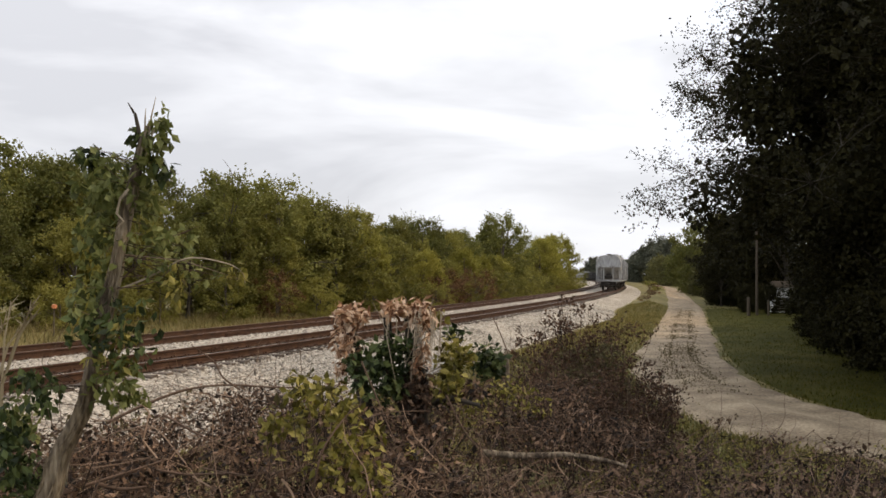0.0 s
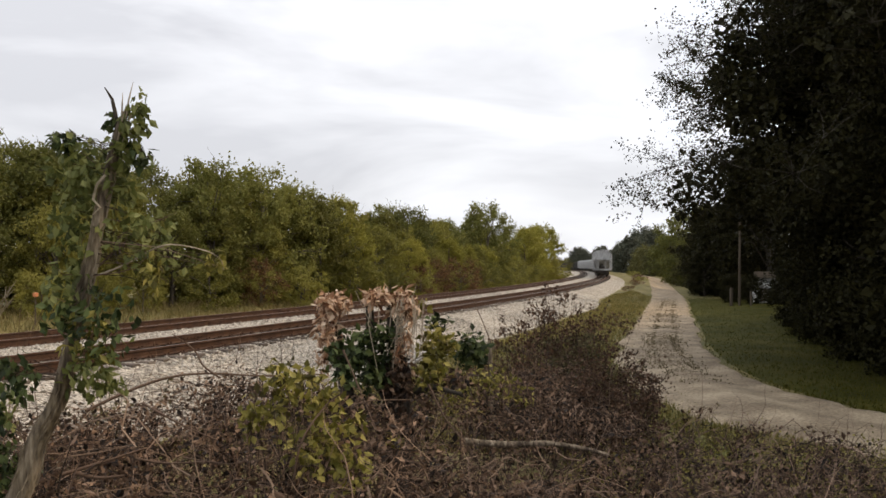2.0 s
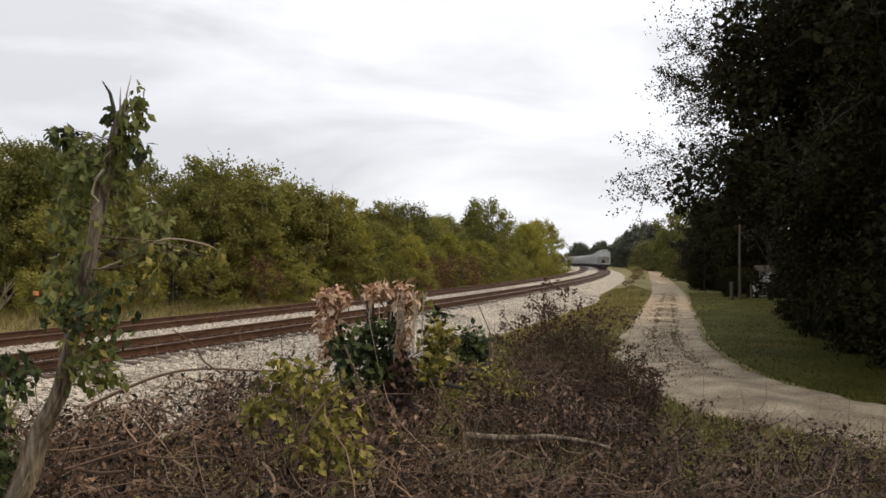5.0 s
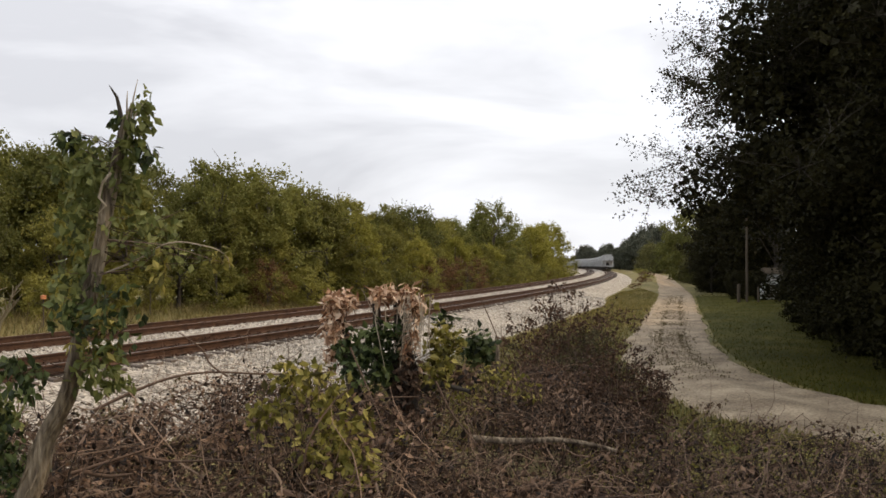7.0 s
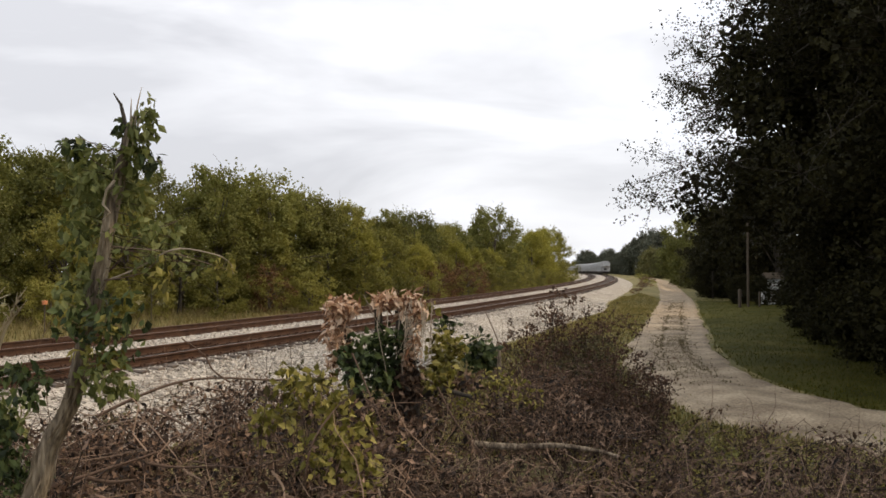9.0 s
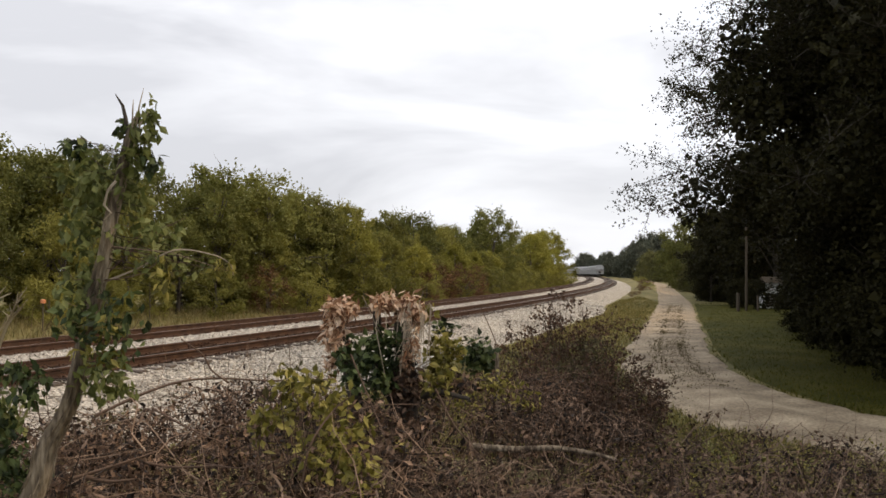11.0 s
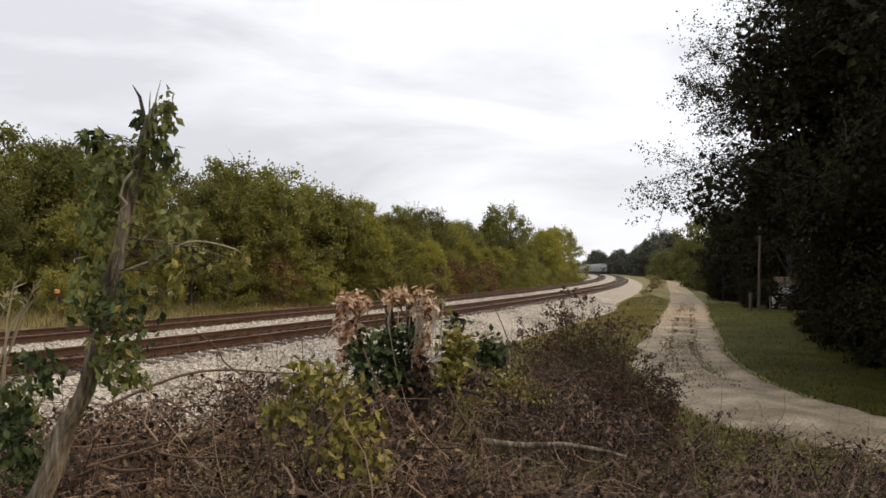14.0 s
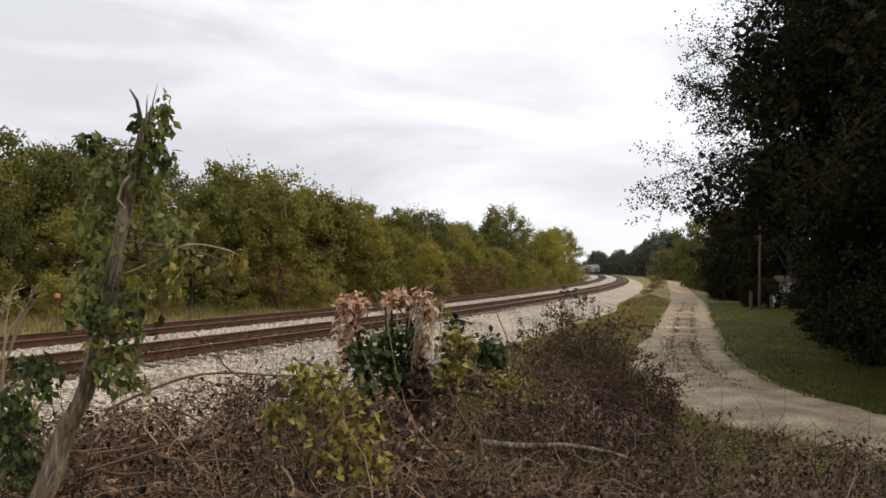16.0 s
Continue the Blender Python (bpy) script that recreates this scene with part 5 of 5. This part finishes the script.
def grass_points(n, xr, yr, keep, seed):
    rng = np.random.default_rng(seed)
    out = []
    while len(out) < n:
        y = yr[0] + (yr[1] - yr[0]) * rng.random() ** 1.5
        x = rng.uniform(*xr(y))
        if keep(x, y, rng):
            out.append((x, y, ground_z(x, y) - 0.01))
    return out


road_line = np.array([q[:2] for q in spline(ROAD, 10)])


def road_gap(x, y):
    return float(np.sqrt(((road_line - (x, y)) ** 2).sum(1).min()))


def right_of_road(x, y):
    return y > 11 and x > np.interp(y, (11, 12.9, 15.9, 21.3, 28, 35, 48, 64), (10.5, 7.3, 5.95, 6.15, 7.6, 9.6, 13.2, 17.8))


blades("verge_grass", "short green and straw grass along the dirt road",
       grass_points(60000, lambda y: (line_x(y) + 2.2 + 1.85 * toe(y), line_x(y) + 24), (11.5, 80), lambda x, y, r: road_gap(x, y) > 1.35 + 0.35 * r.normal() and not in_brush(x, y) and not right_of_road(x, y), 3), 0.10, 0.016, GRASS, 4)
# lush grass tones, lowered to carry the tree shade in the colour
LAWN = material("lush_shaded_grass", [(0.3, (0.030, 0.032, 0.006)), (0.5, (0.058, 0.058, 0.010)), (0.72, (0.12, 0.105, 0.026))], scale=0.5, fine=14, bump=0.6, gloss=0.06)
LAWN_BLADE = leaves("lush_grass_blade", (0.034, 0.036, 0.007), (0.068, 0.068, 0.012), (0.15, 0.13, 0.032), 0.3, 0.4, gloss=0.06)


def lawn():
    """Greener grass between the lane and the trees, with their shade put into its colour."""
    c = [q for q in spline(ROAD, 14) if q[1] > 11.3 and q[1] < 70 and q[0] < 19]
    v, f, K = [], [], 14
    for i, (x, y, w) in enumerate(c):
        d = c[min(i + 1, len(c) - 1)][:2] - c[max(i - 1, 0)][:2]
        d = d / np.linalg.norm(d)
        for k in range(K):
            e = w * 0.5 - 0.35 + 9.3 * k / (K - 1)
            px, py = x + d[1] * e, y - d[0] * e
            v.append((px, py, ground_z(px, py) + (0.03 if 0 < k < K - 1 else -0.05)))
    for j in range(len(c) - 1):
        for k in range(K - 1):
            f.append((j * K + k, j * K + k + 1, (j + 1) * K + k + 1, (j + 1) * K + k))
    tagged(link("lawn", v, f, LAWN, smooth=True), "lush green grass darkened for tree shade beside the lane", "grass", kind="structure")


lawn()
blades("lush_grass", "short lush green grass darkened for shade beside the lane",
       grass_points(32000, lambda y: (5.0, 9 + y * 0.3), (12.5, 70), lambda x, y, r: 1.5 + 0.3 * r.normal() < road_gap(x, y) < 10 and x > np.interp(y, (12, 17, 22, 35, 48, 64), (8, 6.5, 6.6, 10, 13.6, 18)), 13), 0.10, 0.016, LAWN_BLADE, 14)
rut_rng = np.random.default_rng(33)
rut = []
for q in spline(ROAD, 90):
    if 18.0 < q[1] < 66:
        for _ in range(34):
            if noise.noise((q[0] * 0.5, q[1] * 0.35, 8)) + 0.3 * rut_rng.normal() > -0.12:
                x, y = q[0] + rut_rng.normal() * 0.27, q[1] + rut_rng.normal() * 0.2
                rut.append((x, y, ground_z(x, y) + 0.085))
DRY_BLADE = leaves("dry_grass_blade", (0.07, 0.054, 0.025), (0.135, 0.105, 0.055), (0.22, 0.18, 0.10), 0.25, 0.6)
blades("rut_grass", "worn brownish grass between the wheel ruts", rut, 0.04, 0.02, DRY_BLADE, 34)
TRACK_GRASS = leaves("trackside_grass_blade", (0.09, 0.078, 0.024), (0.19, 0.155, 0.06), (0.36, 0.29, 0.14), 0.3, 0.25)
blades("trackside_grass", "tall olive and straw grass between far track and trees",
       grass_points(26000, lambda y: (line_x(y) - 24, line_x(y) - 8.6), (12, 90), lambda x, y, r: True, 5), 0.5, 0.02, TRACK_GRASS, 6)

# ---- posts and what shows behind the trees ----
WOOD = material("weathered_post_wood", [(0.3, (0.05, 0.038, 0.026)), (0.7, (0.12, 0.095, 0.07))], scale=2, fine=30, bump=0.5, stretch=(1, 1, 0.15))
WHITE = material("white_painted_siding", [(0.3, (0.62, 0.62, 0.60)), (0.7, (0.82, 0.82, 0.80))], scale=1.5, fine=14, bump=0.1)
ORANGE = material("orange_plastic", [(0.3, (0.55, 0.20, 0.09)), (0.7, (0.72, 0.30, 0.14))], scale=4, fine=20, bump=0.0, rough=0.5)


def utility_pole(x, y, h):
    root = tagged(new("utility_pole"), "weathered wooden utility pole at the lane's edge", "pole")
    s = Soup()
    g = ground_z(x, y)
    s.tube([(x, y, g - 0.3), (x + 0.02, y, g + h * 0.5), (x + 0.05, y, g + h)], [0.085, 0.08, 0.07], 10)
    s.done("pole", WOOD, root, smooth=True)
    return root


utility_pole(20.0, 55.5, 5.4)


def fence_post(x, y, h, r, label):
    root = tagged(new("fence_post"), label, "post", "posts under the trees")
    s = Soup()
    g = ground_z(x, y)
    s.tube([(x, y, g - 0.2), (x, y, g + h - 0.04), (x, y, g + h)], [r, r, r * 0.5], 8)
    s.done("post", WOOD, root, smooth=True)


fence_post(19.3, 55.0, 1.2, 0.10, "short grey weathered post under the trees")
fence_post(20.55, 55.0, 1.0, 0.06, "short dark wooden post beside the pole")


def leaning_stake():
    root = tagged(new("weathered_stake"), "pale weathered wooden stake standing among vines", "stake")
    s = Soup()
    s.tube([(0.70, 9.0, -0.1), (0.69, 9.0, 0.9), (0.665, 9.0, 1.5), (0.66, 9.0, 1.70), (0.655, 9.0, 1.73)], [0.03, 0.027, 0.024, 0.02, 0.008], 7)
    s.done("stake", SNAG_BARK, root)


leaning_stake()


def shed():
    x, y = 23.6, 60.0
    g = ground_z(x, y)
    root = tagged(new("shed"), "small white shed half hidden behind dark trees", "shed")
    root.location = (x, y, g)
    bm = bmesh.new()
    box(bm, -0.9, 0.9, 0, 2.2, 0, 1.9)
    part("wall", bm, WHITE, root)
    for z in np.arange(0.15, 1.75, 0.2):
        bm = bmesh.new()
        box(bm, -0.92, 0.92, -0.02, 0.0, z, z + 0.17)
        part("siding_board", bm, WOOD if z < 1.0 else WHITE, root)
    bm = bmesh.new()
    v = [bm.verts.new(c) for c in ((-1.05, -0.2, 1.9), (1.05, -0.2, 1.9), (1.05, 2.4, 1.9), (-1.05, 2.4, 1.9), (-1.05, 1.1, 2.4), (1.05, 1.1, 2.4))]
    for q in ((0, 1, 5, 4), (2, 3, 4, 5), (0, 4, 3), (1, 2, 5), (0, 3, 2, 1)):
        bm.faces.new([v[i] for i in q])
    part("roof", bm, WOOD, root)

    root.scale = (0.62, 0.62, 0.92)


shed()
for x, y, t, size in ((21.9, 58.6, 0.3, 0.24), (24.9, 58.2, 2.0, 0.3), (21.2, 60.5, 4.0, 0.24), (22.9, 57.6, 1.0, 0.13), (23.7, 57.4, 3.0, 0.11)):
    again(SHADE[1], x, y, t, size)


# small orange spot of unknown kind; the post below it is added
def marker(x, y):
    root = tagged(new("marker_post"), "faded orange spot on an added thin post in trackside grass", "marker post")
    g = ground_z(x, y)
    s = Soup()
    s.tube([(x, y, g + 1.12), (x, y, g + 1.13), (x, y, g + 1.26), (x, y, g + 1.28)], [0.02, 0.10, 0.10, 0.02], 12)
    s.done("cap", ORANGE, root)
    s = Soup()
    s.tube([(x, y, g - 0.2), (x, y, g + 1.14)], [0.025, 0.025], 6)
    s.done("post", WOOD, root)


marker(-14.6, 32.7)


# ---- movement: the train runs away along the near track ----
def arc_table():
    ys, ss = [60.0], [0.0]
    while ys[-1] < 1400:
        y = ys[-1] + 2.0
        ss.append(ss[-1] + math.hypot(2.0, line_x(y) - line_x(ys[-1])))
        ys.append(y)
    return np.array(ys), np.array(ss)


def motions():
    ys, ss = arc_table()
    times = [0, 1, 2, 3, 4, 5, 6, 7, 8, 9, 10, 11, 12, 13, 14, 15, 16]
    tail = np.interp(times, TAIL_T, TAIL_Y)
    start = np.interp(tail, ys, ss)
    for k, car in enumerate(cars):
        rows = []
        for t, s in zip(times, start):
            y = float(np.interp(s + 9.3 + k * SPACING, ss, ys))
            p, h = line_at(y)
            rows.append((t, Matrix.Translation((p.x, p.y, RAIL_TOP_Z)) @ Matrix.Rotation(-h, 4, "Z")))
        walk(car, rows)
        if k == 0:
            # its wheels roll with the way that it makes
            every = [i / 30 for i in range(0, 481)]
            way = np.interp(every, times, start) - start[0]
            for wheel in [c for c in car.children if c.name.startswith("wheelset")]:
                at = wheel.location.copy()
                walk(wheel, [(t, Matrix.Translation(at) @ Matrix.Rotation(-(float(w) / 0.455), 4, "X")) for t, w in zip(every, way)])


# distance of the last wagon's end by time
TAIL_T = (0, 2, 4, 6, 8, 10, 12, 14, 16)
TAIL_Y = (106, 139, 175, 213, 256, 299, 341, 382, 421)
motions()
